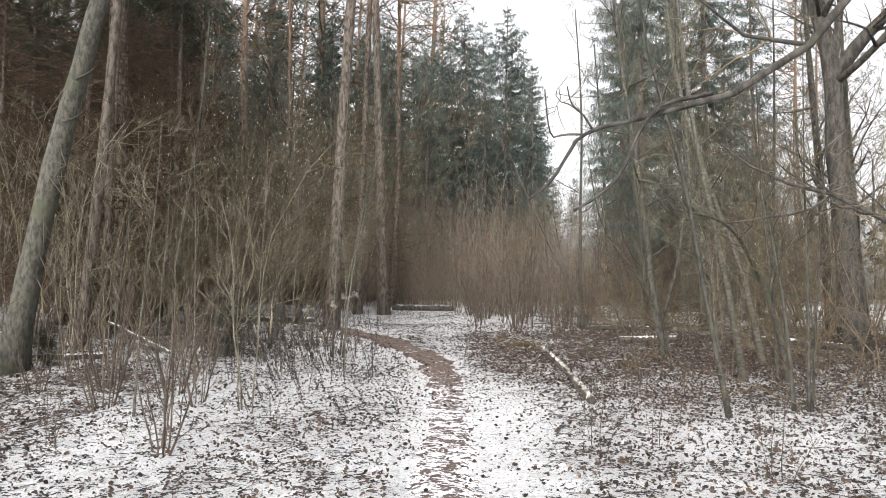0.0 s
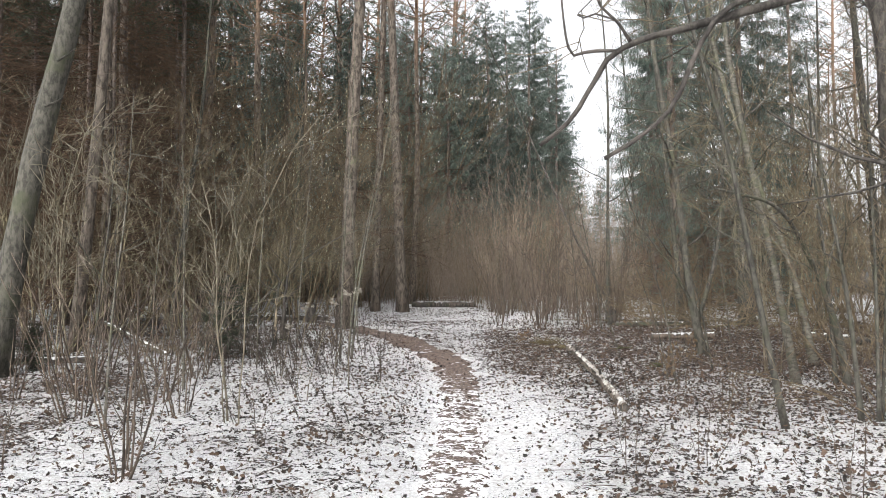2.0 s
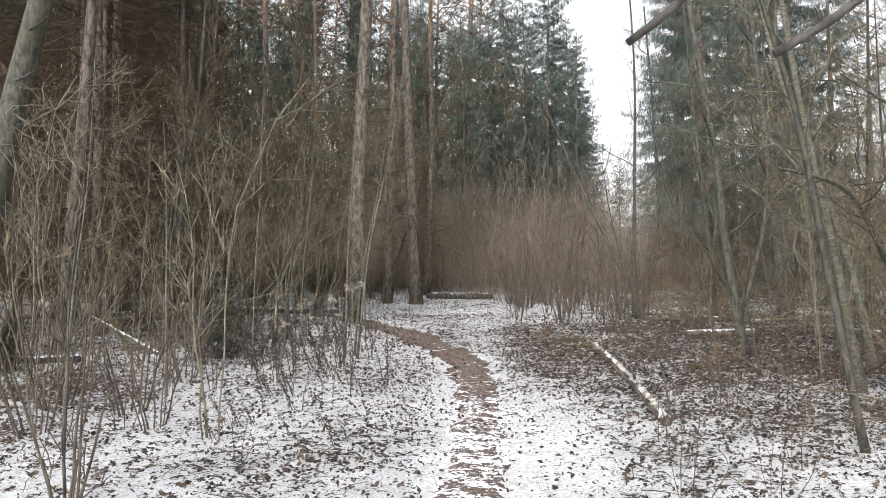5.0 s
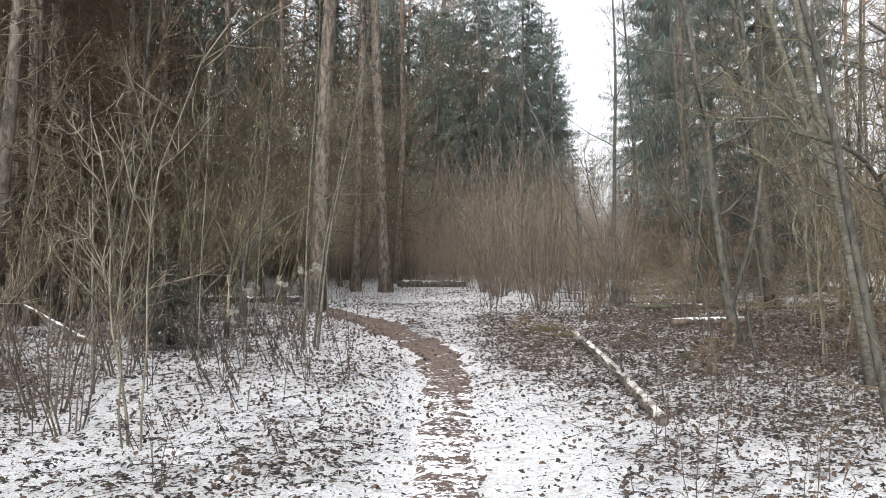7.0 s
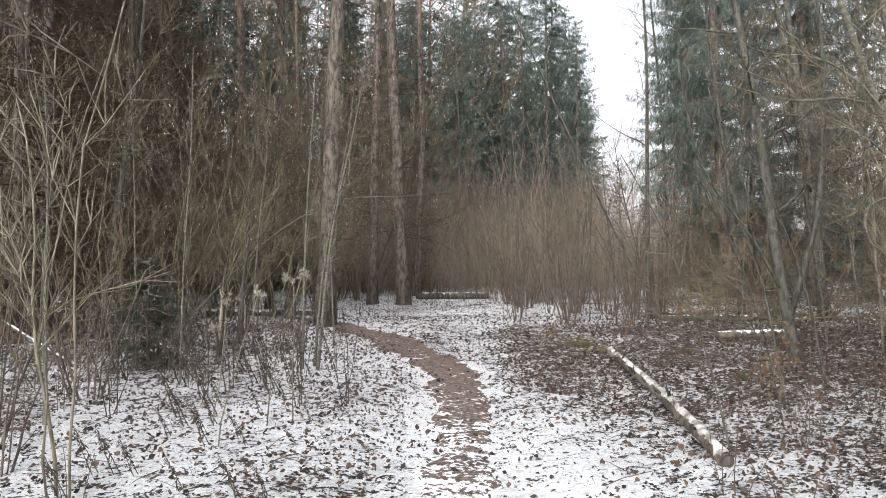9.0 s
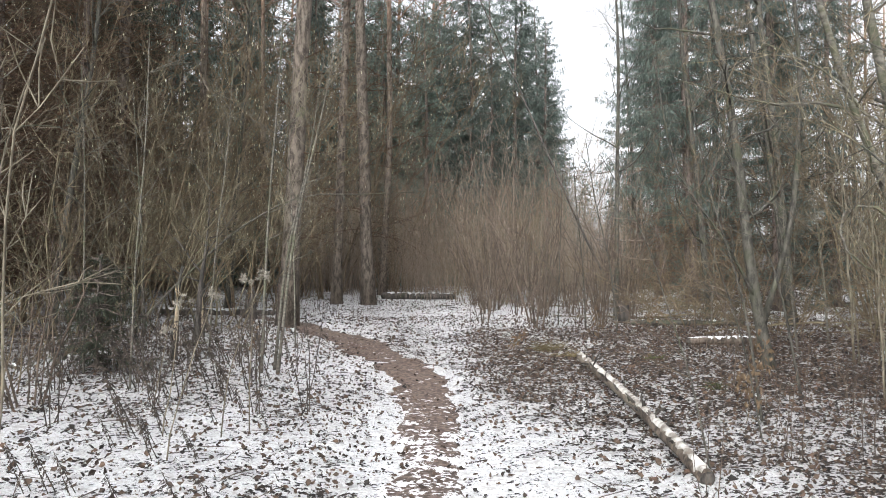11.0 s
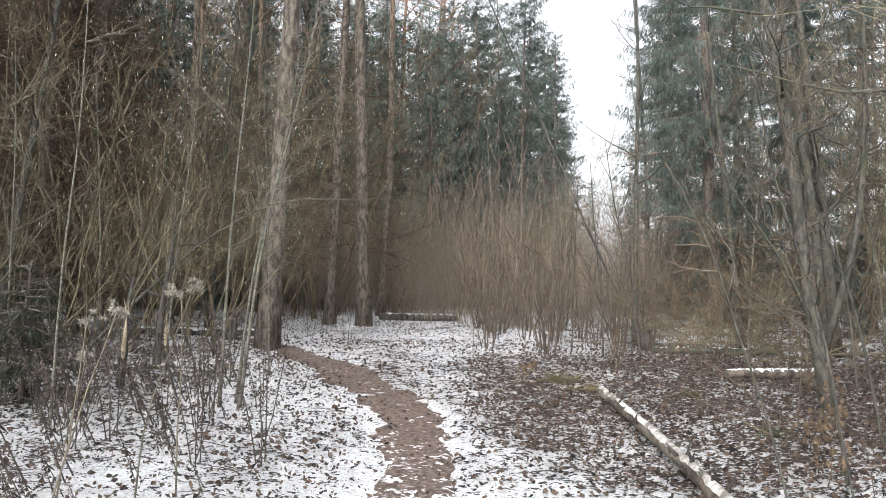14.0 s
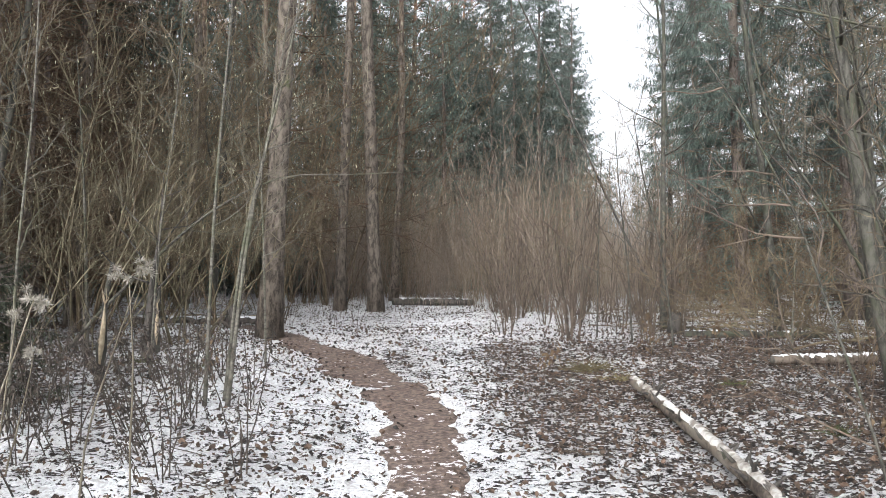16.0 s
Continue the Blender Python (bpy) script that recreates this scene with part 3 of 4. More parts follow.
# unseen pines added behind and beside the walk's start, blocking sun and sky
for x, y in ((-4, -3), (-6.5, -1), (-9, 2), (-11, 5.5), (-12.5, 9), (-8, -6), (-3, -8), (-12, -3), (-5, -13), (-10, -11), (4.5, -5), (7.5, -2), (10, 1), (11.5, 4.5), (12.5, 8), (8, -8), (3, -11), (12, -5), (6, -15), (-1.5, -16), (1.8, -20), (-15, 2), (15, 0), (16, 7), (-16.5, 8)):
    spots.append((x, y, 3, rng.uniform(0.8, 1.0)))
place_all(pines, spots, "pines of the wood")

dense = [
    spruce_tree("young_spruce_tree", "crowded young spruce with dead brown lower branches", 31, 11.0, 0.075, 2.2, bare=0.6, step=0.26, sprays=44, per=8, width=0.02, forks=6, dead_from=0.09, green=NEEDLE_SHADED),
    spruce_tree("young_spruce_tree", "crowded thin spruce, brown and bare below", 32, 9.5, 0.06, 2.0, bare=0.68, step=0.25, sprays=44, per=8, width=0.02, forks=6, dead_from=0.09, green=NEEDLE_SHADED),
]
rng = random.Random(9)
spots = [(-8.9, 13.8, 0, 1.1), (-10.2, 16.5, 1, 1.2)]
for _ in range(2000):
    if len(spots) > 52:
        break
    y = 15.5 + 21 * rng.random() ** 1.2
    x = -5.5 - 20 * rng.random()
    if x < -0.75 * y - 1 or x > -0.27 * y - 1.6:
        continue
    if all((x - a) ** 2 + (y - b) ** 2 > 1.35**2 for a, b, *_ in spots):
        spots.append((x, y, rng.randint(0, 1), rng.uniform(0.8, 1.25)))
place_all(dense, spots, "young spruces of the dark stand")

small = spruce_tree("young_spruce", "small bushy green spruce among bare shrubs", 33, 2.0, 0.03, 0.95, step=0.1, sprays=44, per=6, width=0.011, green=NEEDLE_SHADED)
place_all([small], [(-3.8, 13.3, 0, 0.72), (-7.6, 11.5, 0, 1.0), (-6.3, 12.0, 0, 0.55)], "young spruces at the edge of the stand")

# ---- single trees near the path ----
pine_a = pine_tree("pine_tree", "tall pine with flaking grey-brown bark beside the path", 41, 22, 0.17, (0.9, 0.2), 34, 0.62, dead_len=(0.4, 1.7), fork=5)
pine_a.matrix_basis = stand(-2.7, 18.0, 0.08)
pine_b = pine_tree("pine_tree", "stout pine with thick furrowed bark and dead twigs", 42, 23, 0.185, (-0.9, 0.3), 46, 0.55, dead_len=(0.6, 2.4), fork=6)
pine_b.matrix_basis = stand(-2.07, 24.7, 0.08)
pine_o = pine_tree("pine_tree", "slim pine with orange-brown bark", 43, 18, 0.115, (1.0, 0), 14, 0.68)
pine_o.matrix_basis = stand(-6.85, 14.1, 0.06)


def at_ground(x, y, dz=-0.08):
    return (x, y, ground_z(x, y) + dz)


bare_tree("pine_tree", "leaning pine with smooth grey-brown bark and snapped stubs", 44, [at_ground(-6.55, 11.4), (-6.2, 11.4, 2.57), (-5.87, 11.4, 4.26), (-5.45, 11.4, 6.05), (-4.6, 11.4, 9.6), (-4.0, 11.4, 14.0)], 0.205, 0.06, GREY, TWIG, 5, 2, 12, 0.6, category="pine tree",
          extra=[([(-5.9, 11.3, 4.3), (-5.62, 11.2, 4.35), (-5.5, 11.18, 4.4)], 0.02, 0.013, 0), ([(-5.75, 11.3, 4.95), (-5.45, 11.2, 5.05), (-5.33, 11.15, 5.1)], 0.022, 0.014, 0)])
bare_tree("oak_tree", "large forked oak with dark furrowed bark", 45, [at_ground(8.15, 14.8), (8.1, 14.8, 2.5), (7.95, 14.8, 5.0), (7.9, 14.8, 6.4), (7.5, 14.9, 8.5), (7.3, 15, 12)], 0.27, 0.08, OAK, TWIG, 9, 3, 12, 0.45, kids=(4, 6), length=2.6,
          extra=[([(7.9, 14.8, 6.1), (8.5, 14.7, 6.9), (9.4, 14.4, 7.9), (10.6, 14.2, 9.4)], 0.15, 0.05, 7), ([(7.9, 14.8, 6.2), (8.15, 14.9, 7.4), (8.4, 15, 9.5)], 0.1, 0.03, 5)])
bare_tree("oak_tree", "broad bare oak with low drooping boughs", 46, [at_ground(6.1, 4.4), (6.0, 4.4, 2.0), (5.7, 4.5, 4.0), (5.6, 4.6, 7.0), (5.4, 4.7, 11)], 0.24, 0.07, OAK, TWIG, 5, 3, 12, 0.6, length=2.2,
          extra=[([(5.65, 4.55, 4.9), (4.2, 4.2, 4.7), (2.6, 3.8, 3.4), (1.7, 3.5, 2.52), (1.4, 3.47, 2.4), (1.12, 3.46, 2.34)], 0.05, 0.013, 2),
                 ([(1.14, 3.46, 2.342), (0.93, 3.48, 2.29), (0.88, 3.5, 2.265), (0.83, 3.52, 2.19), (0.74, 3.53, 2.05), (0.65, 3.53, 1.98)], 0.0115, 0.007, 0),
                 ([(1.5, 3.5, 2.48), (1.22, 3.44, 2.38), (1.1, 3.42, 2.18), (1.05, 3.4, 2.07), (0.99, 3.38, 2.01), (0.93, 3.36, 1.96), (0.83, 3.36, 1.9)], 0.011, 0.006, 0),
                 ([(0.9, 3.5, 2.28), (0.81, 3.5, 2.28), (0.755, 3.5, 2.27), (0.74, 3.5, 2.31), (0.73, 3.5, 2.38), (0.72, 3.5, 2.5)], 0.006, 0.003, 0),
                 ([(0.94, 3.48, 2.3), (0.9, 3.47, 2.36), (0.84, 3.46, 2.42), (0.82, 3.46, 2.5)], 0.006, 0.003, 1)])
bare_tree("oak_tree", "bare oak with one low crooked dark bough", 47, [at_ground(8.2, 8.1), (8.15, 8.1, 2.0), (8.0, 8.2, 4.5), (7.9, 8.3, 9)], 0.2, 0.08, OAK, TWIG, 4, 3, 11, 0.6, length=2.2,
          extra=[([(8.1, 8.1, 2.3), (7.0, 8.0, 2.05), (5.9, 8.0, 2.0), (5.3, 8.2, 2.3), (4.7, 8.5, 2.75), (4.0, 8.8, 3.05), (3.5, 9.0, 3.5)], 0.07, 0.008, 8)])
bare_tree("young_tree", "slim leaning tree with greenish pale bark", 48, [at_ground(4.56, 11.05), (4.3, 11.05, 2.0), (3.9, 11.0, 4.0), (3.65, 10.95, 6.0), (3.5, 10.9, 9.0)], 0.055, 0.015, PALE, TWIG_GREEN, 9, 2, 9, 0.3, length=1.5, kids=(3, 5))
bare_tree("young_tree", "thin leaning tree with grey bark", 49, [at_ground(3.45, 8.65), (3.2, 8.65, 1.6), (2.95, 8.6, 3.0), (2.55, 8.6, 4.6), (2.3, 8.5, 6.5)], 0.034, 0.010, GREY, TWIG_GREEN, 10, 2, 8, 0.3, length=1.2, kids=(3, 5))
bare_tree("young_tree", "bent tree bowed over with bare twigs", 50, [at_ground(5.15, 10.9), (4.95, 10.8, 1.2), (4.5, 10.5, 2.1), (3.95, 10.0, 2.6), (3.3, 9.6, 2.72), (3.1, 9.5, 2.75)], 0.055, 0.012, GREY, TWIG_GREEN, 10, 2, 8, 0.35, length=1.1, kids=(3, 5), rise=0.1)
bare_tree("young_tree", "crooked multi-branched tree with grey bark", 51, [at_ground(4.2, 13.9), (4.02, 13.85, 1.5), (3.8, 13.85, 3.6), (3.5, 14.0, 6), (3.3, 14.2, 8.5)], 0.068, 0.022, GREY, TWIG, 12, 3, 10, 0.2, kids=(3, 5), length=1.6,
          extra=[([(4.1, 13.85, 1.1), (4.42, 13.75, 2.3), (4.58, 13.75, 4.0), (4.4, 13.85, 7.0)], 0.04, 0.012, 8), ([(4.05, 13.85, 1.4), (3.6, 13.6, 2.1), (3.0, 13.4, 2.9), (2.7, 13.3, 4.2)], 0.019, 0.006, 6)])
bare_tree("young_tree", "leaning bare tree with pale lichened bark", 52, [at_ground(5.6, 12.9), (5.3, 12.9, 2.0), (4.7, 12.8, 3.6), (4.2, 12.7, 5.2), (3.9, 12.7, 8)], 0.058, 0.02, PALE, TWIG_GREEN, 9, 3, 9, 0.3, kids=(3, 5), length=1.5,
          extra=[([(5.35, 12.9, 1.9), (5.0, 12.9, 2.45), (4.6, 12.8, 2.4), (4.5, 12.7, 2.05), (4.75, 12.6, 1.75), (5.3, 12.5, 1.6)], 0.022, 0.006, 4)])
bare_tree("dead_tree", "thin dead stem leaning across the open sky", 53, [at_ground(4.25, 21.8), (3.7, 21.8, 2.0), (2.6, 21.8, 4.4), (1.5, 21.8, 7.0), (0.3, 21.9, 9.8)], 0.03, 0.012, OAK, TWIG, 4, 1, 6, 0.5, length=0.6)
bare_tree("bare_tree", "tall slim leafless tree standing against the sky", 54, [at_ground(7.0, 33), (7.05, 33, 5), (6.9, 33, 9), (6.6, 33, 13.5)], 0.1, 0.03, GREY, TWIG, 14, 2, 8, 0.3, length=1.6)
for k, (x, y, h, r) in enumerate([(9.6, 18.5, 13, 0.13), (11.5, 20.5, 15, 0.16), (12.4, 16.2, 13, 0.14), (6.4, 18.2, 11, 0.09), (7.3, 20.3, 12, 0.1), (5.4, 19.6, 10, 0.07), (-4.9, 21.5, 9, 0.08), (-6.0, 16.2, 8, 0.07), (8.8, 15.6, 10, 0.08), (10.8, 13.8, 11, 0.1), (7.7, 17.4, 9, 0.06)]):
    rng = random.Random(60 + k)
    lx = rng.gauss(-0.2, 0.6)
    bare_tree("bare_tree", "leafless grey-barked tree with fine upright twigs", 70 + k, [at_ground(x, y), (x + lx * 0.3, y, h * 0.35), (x + lx * 0.8, y, h * 0.7), (x + lx, y, h)], r, r * 0.25, GREY, TWIG, 11, 3, 9, 0.22, kids=(3, 5), length=1.9)

bare_tree("young_tree", "long thin stem leaning low towards the path", 55, [at_ground(-4.75, 16.0), (-4.3, 16.0, 1.25), (-3.75, 16.0, 1.8), (-2.85, 16.0, 2.57), (-2.05, 16.0, 2.97), (-1.04, 16.0, 3.02), (-0.1, 16.0, 3.06)], 0.028, 0.004, PALE, TWIG_PALE, 9, 2, 7, 0.4, length=0.7, kids=(2, 3), flare=0.2)

for k, (x, y, lx, h, q) in enumerate([(4.32, 8.95, -0.35, 4.2, 0.03), (4.46, 8.9, 0.1, 4.6, 0.022), (4.54, 9.0, 0.35, 4.0, 0.018), (4.98, 10.9, -0.15, 5.0, 0.03)]):
    bare_tree("young_tree", "thin bare stem of a small coppiced tree", 190 + k, [at_ground(x, y), (x + lx * 0.3, y, 1.6), (x + lx * 0.8, y + 0.1, 3.1), (x + lx * 1.1, y + 0.1, h)], q, 0.006, GREY, TWIG, 8, 2, 7, 0.35, length=0.9, kids=(3, 4), flare=0.25, category="sapling")

bare_tree("young_tree", "thin curved sapling rising beside the birch log", 56, [at_ground(2.25, 10.2), (2.1, 10.2, 0.9), (1.94, 10.22, 1.44), (1.83, 10.25, 1.83), (1.65, 10.3, 2.25), (1.5, 10.35, 2.55)], 0.008, 0.003, GREY, TWIG_DARK, 7, 1, 7, 0.3, length=0.6, kids=(2, 4), flare=0.2, category="sapling")
bare_tree("young_tree", "thin bare sapling leaning over dead leaves", 57, [at_ground(2.9, 10.9), (2.75, 10.9, 1.1), (2.5, 10.9, 1.9), (2.25, 10.95, 2.6)], 0.007, 0.003, GREY, TWIG_DARK, 6, 1, 7, 0.3, length=0.6, kids=(2, 4), flare=0.2, category="sapling")
bare_tree("young_tree", "tall thin bare tree at the edge of the opening", 58, [at_ground(3.75, 20.6), (3.8, 20.6, 4.0), (3.85, 20.6, 7.0), (3.7, 20.6, 10.0)], 0.06, 0.015, GREY, TWIG, 10, 2, 8, 0.35, length=1.1, kids=(3, 4))


# slender saplings
sapling_spots = [(-1.9, 13.4, 5.4, 0.02, 0.22, "young_tree", PALE), (-1.72, 13.45, 4.8, 0.022, 0.75, "young_tree", PALE), (-1.8, 13.6, 3.8, 0.02, 0.55, "young_tree", PALE), (-3.3, 8.4, 3.4, 0.016, 0.2, "young_tree", PALE),
                 (-3.4, 10.6, 3.2, 0.02, -0.1, "young_tree", PALE), (-4.4, 10.2, 3.4, 0.02, 0.2, "young_tree", GREY), (-4.55, 16.3, 4.0, 0.03, -0.3, "young_tree", PALE), (-3.5, 15.7, 2.2, 0.06, 0.15, "young_tree", OAK),
                 (-3.0, 12.4, 3.8, 0.013, 0.1, "young_tree", PALE), (-3.9, 13.2, 3.6, 0.015, -0.15, "young_tree", PALE), (-2.9, 14.5, 4.0, 0.015, 0.25, "young_tree", PALE), (-4.7, 12.5, 3.4, 0.014, 0.1, "young_tree", PALE), (-1.9, 15.2, 3.6, 0.014, -0.2, "young_tree", PALE), (5.0, 14.9, 3.6, 0.016, -0.5, "young_tree", PALE), (5.9, 15.9, 3.8, 0.016, -0.3, "young_tree", PALE), (4.5, 16.9, 3.4, 0.014, 0.3, "young_tree", PALE),
                 (2.2, 18.2, 2.8, 0.012, 0.1, "young_tree", GREY), (2.6, 17.6, 3.0, 0.014, -0.2, "young_tree", GREY), (3.0, 16.9, 3.2, 0.016, -0.5, "young_tree", GREY), (3.9, 12.4, 3.4, 0.014, -0.9, "young_tree", GREY), (3.1, 11.4, 3.0, 0.013, -0.6, "young_tree", GREY)]
for k, (x, y, h, r, lx, nm, mt) in enumerate(sapling_spots):
    bare_tree(nm, "slender bare sapling with thin side twigs", 90 + k, [at_ground(x, y, -0.05), (x + lx * 0.25, y, ground_z(x, y) + h * 0.35), (x + lx * 0.7, y + 0.05, ground_z(x, y) + h * 0.7), (x + lx, y, ground_z(x, y) + h)], r, 0.005, mt, TWIG_PALE if mt is PALE else TWIG, 9, 2, 6, 0.3, kids=(2, 4), flare=0.2, length=0.85, category="sapling")

# ---- shrubs ----
hazels = [
    shrub("hazel_bush", "leafless hazel with greenish arching stems", 101, 10, (2.0, 4.0), 0.013, TWIG_GREEN, 8, 3, (6, 40), rise=0.02, kink=0.14),
    shrub("hazel_bush", "leafless hazel with many thin upright stems", 102, 9, (1.6, 3.4), 0.011, TWIG, 9, 3, (5, 48), rise=0.0, kink=0.15),
    shrub("hazel_bush", "tall hazel hung with pale catkins", 103, 9, (4.2, 6.8), 0.02, TWIG, 13, 5, (5, 24), rise=0.02, kink=0.12, catkins=2, twig_len=(0.14, 0.34)),
    shrub("young_shrub", "pale spreading bare shrub with angular twigs", 105, 3, (2.0, 2.9), 0.0095, TWIG_PALE, 8, 4, (1, 7), 0.1, rise=0.03, kink=0.1, low=3, twig_len=(0.12, 0.28)),
    shrub("hazel_bush", "low tangled brown shrub", 104, 12, (1.0, 2.2), 0.008, TWIG, 8, 3, (10, 55), rise=0.02, kink=0.13),
]
place_all(hazels, [
    (-4.6, 16.4, 0, 1.1), (-4.3, 12.2, 4, 1.1), (-6.9, 13.6, 0, 1.2), (-3.7, 17.3, 0, 1.2), (-7.2, 9.8, 4, 1.2),
    (-5.6, 18.2, 2, 1.0), (-4.2, 20.2, 2, 1.0), (-7.4, 18.0, 2, 1.1), (-3.9, 22.6, 2, 0.9), (-6.2, 22.0, 2, 1.0), (-8.6, 15.6, 2, 1.0), (-6.9, 15.9, 0, 1.25), (-9.4, 18.6, 2, 1.1), (-4.9, 24.6, 1, 1.2), (-6.8, 25.0, 0, 1.3), (-8.8, 22.4, 1, 1.3),
    (6.2, 13.2, 4, 1.2), (7.2, 12.2, 1, 0.9), (5.4, 16.6, 4, 1.3), (6.8, 16.4, 0, 1.0), (4.6, 18.0, 4, 1.3), (5.9, 19.3, 1, 1.0), (8.3, 18.6, 0, 1.1), (7.6, 15.4, 4, 1.2), (9.4, 13.6, 1, 1.0), (10.0, 16.6, 0, 1.1), (4.9, 21.6, 4, 1.4), (6.2, 22.4, 4, 1.4), (4.6, 9.0, 1, 0.62), (8.8, 11.2, 4, 1.2),
    (-5.3, 15.6, 0, 1.1), (-6.2, 17.3, 3, 1.4), (-7.6, 16.6, 0, 1.3), (-5.2, 19.4, 0, 1.3), (-8.2, 14.2, 3, 1.4), (-6.4, 13.2, 3, 1.2), (-7.0, 20.6, 0, 1.4),
    (-2.13, 8.8, 3, 0.9), (-5.8, 11.7, 3, 1.1), (4.6, 12.0, 3, 0.9), (5.5, 14.2, 3, 1.2),
    (8.4, 16.9, 2, 1.1), (10.4, 18.6, 2, 1.1), (9.4, 20.8, 2, 1.2), (12.5, 19.0, 2, 1.2), (11.4, 23.5, 2, 1.2),
    (-3.6, 27.2, 2, 1.5), (-5.0, 29.0, 2, 1.6), (-6.6, 31.0, 2, 1.7), (-4.2, 32.0, 2, 1.7), (-8.2, 28.0, 2, 1.5), (-2.4, 33.0, 2, 1.6), (-9.6, 25.4, 2, 1.4), (-7.4, 26.2, 2, 1.4),
], "hazels along the path")

thickets = [
    shrub("thicket_bush", "brown leafless bush of upright whips", 111, 22, (2.2, 4.6), 0.0085, TWIG_RED, 8, 1, (1, 10), 0.5),
    shrub("thicket_bush", "russet leafless bush of fine twigs", 112, 22, (1.6, 3.8), 0.008, TWIG_RED, 9, 1, (2, 14), 0.5),
    shrub("thicket_bush", "grey-brown leafless bush of thin stems", 113, 18, (2.4, 5.2), 0.010, TWIG, 8, 1, (2, 14), 0.5),
]
rng = random.Random(15)
spots = []
for _ in range(4000):
    if len(spots) > 84:
        break
    y = 25.5 + 15 * rng.random() ** 1.3
    x = rng.uniform(-6, 8)
    if x < -0.3 and y < 26.2 + (-x) * 0.5:
        continue
    if x > 5.0 and y < 31:
        continue
    if all((x - a) ** 2 + (y - b) ** 2 > 0.85**2 for a, b, *_ in spots):
        spots.append((x, y, rng.randint(0, 2), rng.uniform(0.8, 1.15)))
for _ in range(12):
    spots.append((rng.uniform(-0.6, 4.6), rng.uniform(23.6, 26.0), rng.randint(1, 2), rng.uniform(0.45, 0.75)))
place_all(thickets, spots, "brown thicket beyond the clearing")

clump = shrub("hazel_bush", "dark many-stemmed bush on snowy ground", 121, 11, (2.0, 4.2), 0.017, TWIG_DARK, 5, 1, (6, 30), 0.2, rise=0.03)
clump.matrix_basis = stand(1.22, 22.6, 0.04)
copy_thing(clump, stand(1.95, 23.6, 0.04, 2.1, 0.95))

sprigs = [
    shrub("sapling_clump", "low clump of thin bare shoots", 131, 7, (0.7, 1.3), 0.0085, TWIG_DARK, 3, 1, (4, 22), 0.1),
    shrub("sapling_clump", "few thin dark shoots standing in snow", 132, 4, (0.6, 1.2), 0.007, TWIG_DARK, 2, 1, (3, 18), 0.12),
]
rng = random.Random(17)
spots = [(-2.42, 6.97, 0, 1.45), (-2.88, 9.2, 0, 0.8), (-3.12, 9.1, 1, 0.8), (-3.9, 8.9, 0, 1.0), (-3.5, 7.1, 1, 1.0), (-1.6, 8.0, 1, 0.7), (1.7, 7.3, 1, 0.9), (2.75, 8.2, 1, 0.8), (1.95, 9.2, 1, 0.8), (2.3, 7.4, 1, 0.75), (3.0, 6.3, 1, 0.9), (2.9, 10.2, 1, 0.9), (3.3, 12.6, 1, 1.1)]
for _ in range(46):
    x, y = rng.uniform(0.6, 4.6), rng.uniform(16.5, 24)
    spots.append((x, y, rng.randint(0, 1), rng.uniform(0.8, 1.5)))
for _ in range(26):
    spots.append((rng.uniform(2.8, 7), rng.uniform(9.5, 16), 1, rng.uniform(0.6, 1.0)))
for _ in range(12):
    spots.append((rng.uniform(-6.5, -3.2), rng.uniform(8.5, 12.5), rng.randint(0, 1), rng.uniform(0.6, 1.2)))
for _ in range(18):
    spots.append((rng.uniform(-3.8, -0.6), rng.uniform(19.5, 25), 1, rng.uniform(0.6, 1.0)))
place_all(sprigs, spots, "bare shoots")


def weed(name, label, seed, stems, tall):
    """Dry stalks, withered and shaggy at the top."""
    rng = random.Random(seed)
    plant = thing(name, label, "dead weed")
    shag = Geo()
    for _ in range(stems):
        g = Geo()
        a, s = rng.uniform(0, 6.28), radians(rng.uniform(2, 24))
        length = rng.uniform(*tall)
        pts = wander(rng, (rng.gauss(0, 0.06), rng.gauss(0, 0.06), -0.04), (math.cos(a) * math.sin(s), math.sin(a) * math.sin(s), math.cos(s)), length, 5, 0.07)
        g.tube(pts, np.linspace(0.0048, 0.002, 6), 4)
        part("stalk", g, WEED, plant)
        for _ in range(34):
            f = rng.uniform(0.42, 1.0) * 4.999
            i = int(f)
            q = pts[i] + (pts[i + 1] - pts[i]) * (f - i)
            e = q + np.array([rng.gauss(0, 0.022), rng.gauss(0, 0.022), -rng.uniform(0.0, 0.06)])
            w = unit(np.cross(e - q, [rng.gauss(0, 1), rng.gauss(0, 1), 0.3])) * rng.uniform(0.003, 0.007)
            shag.add([q, (q + e) / 2 + w, e, (q + e) / 2 - w], [(0, 1, 2, 3)])
    part("withered_leafwork", shag, WEED, plant, "curled brown withered leaves", smooth=False)
    return plant


weeds = [weed("dead_weed", "dry brown weed stalks standing in snow", 141, 4, (0.5, 0.95)), weed("dead_weed", "thin withered stalks bent over", 142, 2, (0.35, 0.65))]
rng = random.Random(19)
spots = []
while len(spots) < 44:
    x, y = rng.gauss(-2.5, 0.9), rng.uniform(10.6, 14.8)
    if -4.6 < x < trail_x(y) - 0.75:
        spots.append((x, y, rng.randint(0, 1), rng.uniform(0.85, 1.4)))
for _ in range(26):
    spots.append((rng.uniform(-2.2, -0.8), rng.uniform(8.5, 13), 1, rng.uniform(0.4, 0.8)))
place_all(weeds, spots, "dead weeds beside the path")


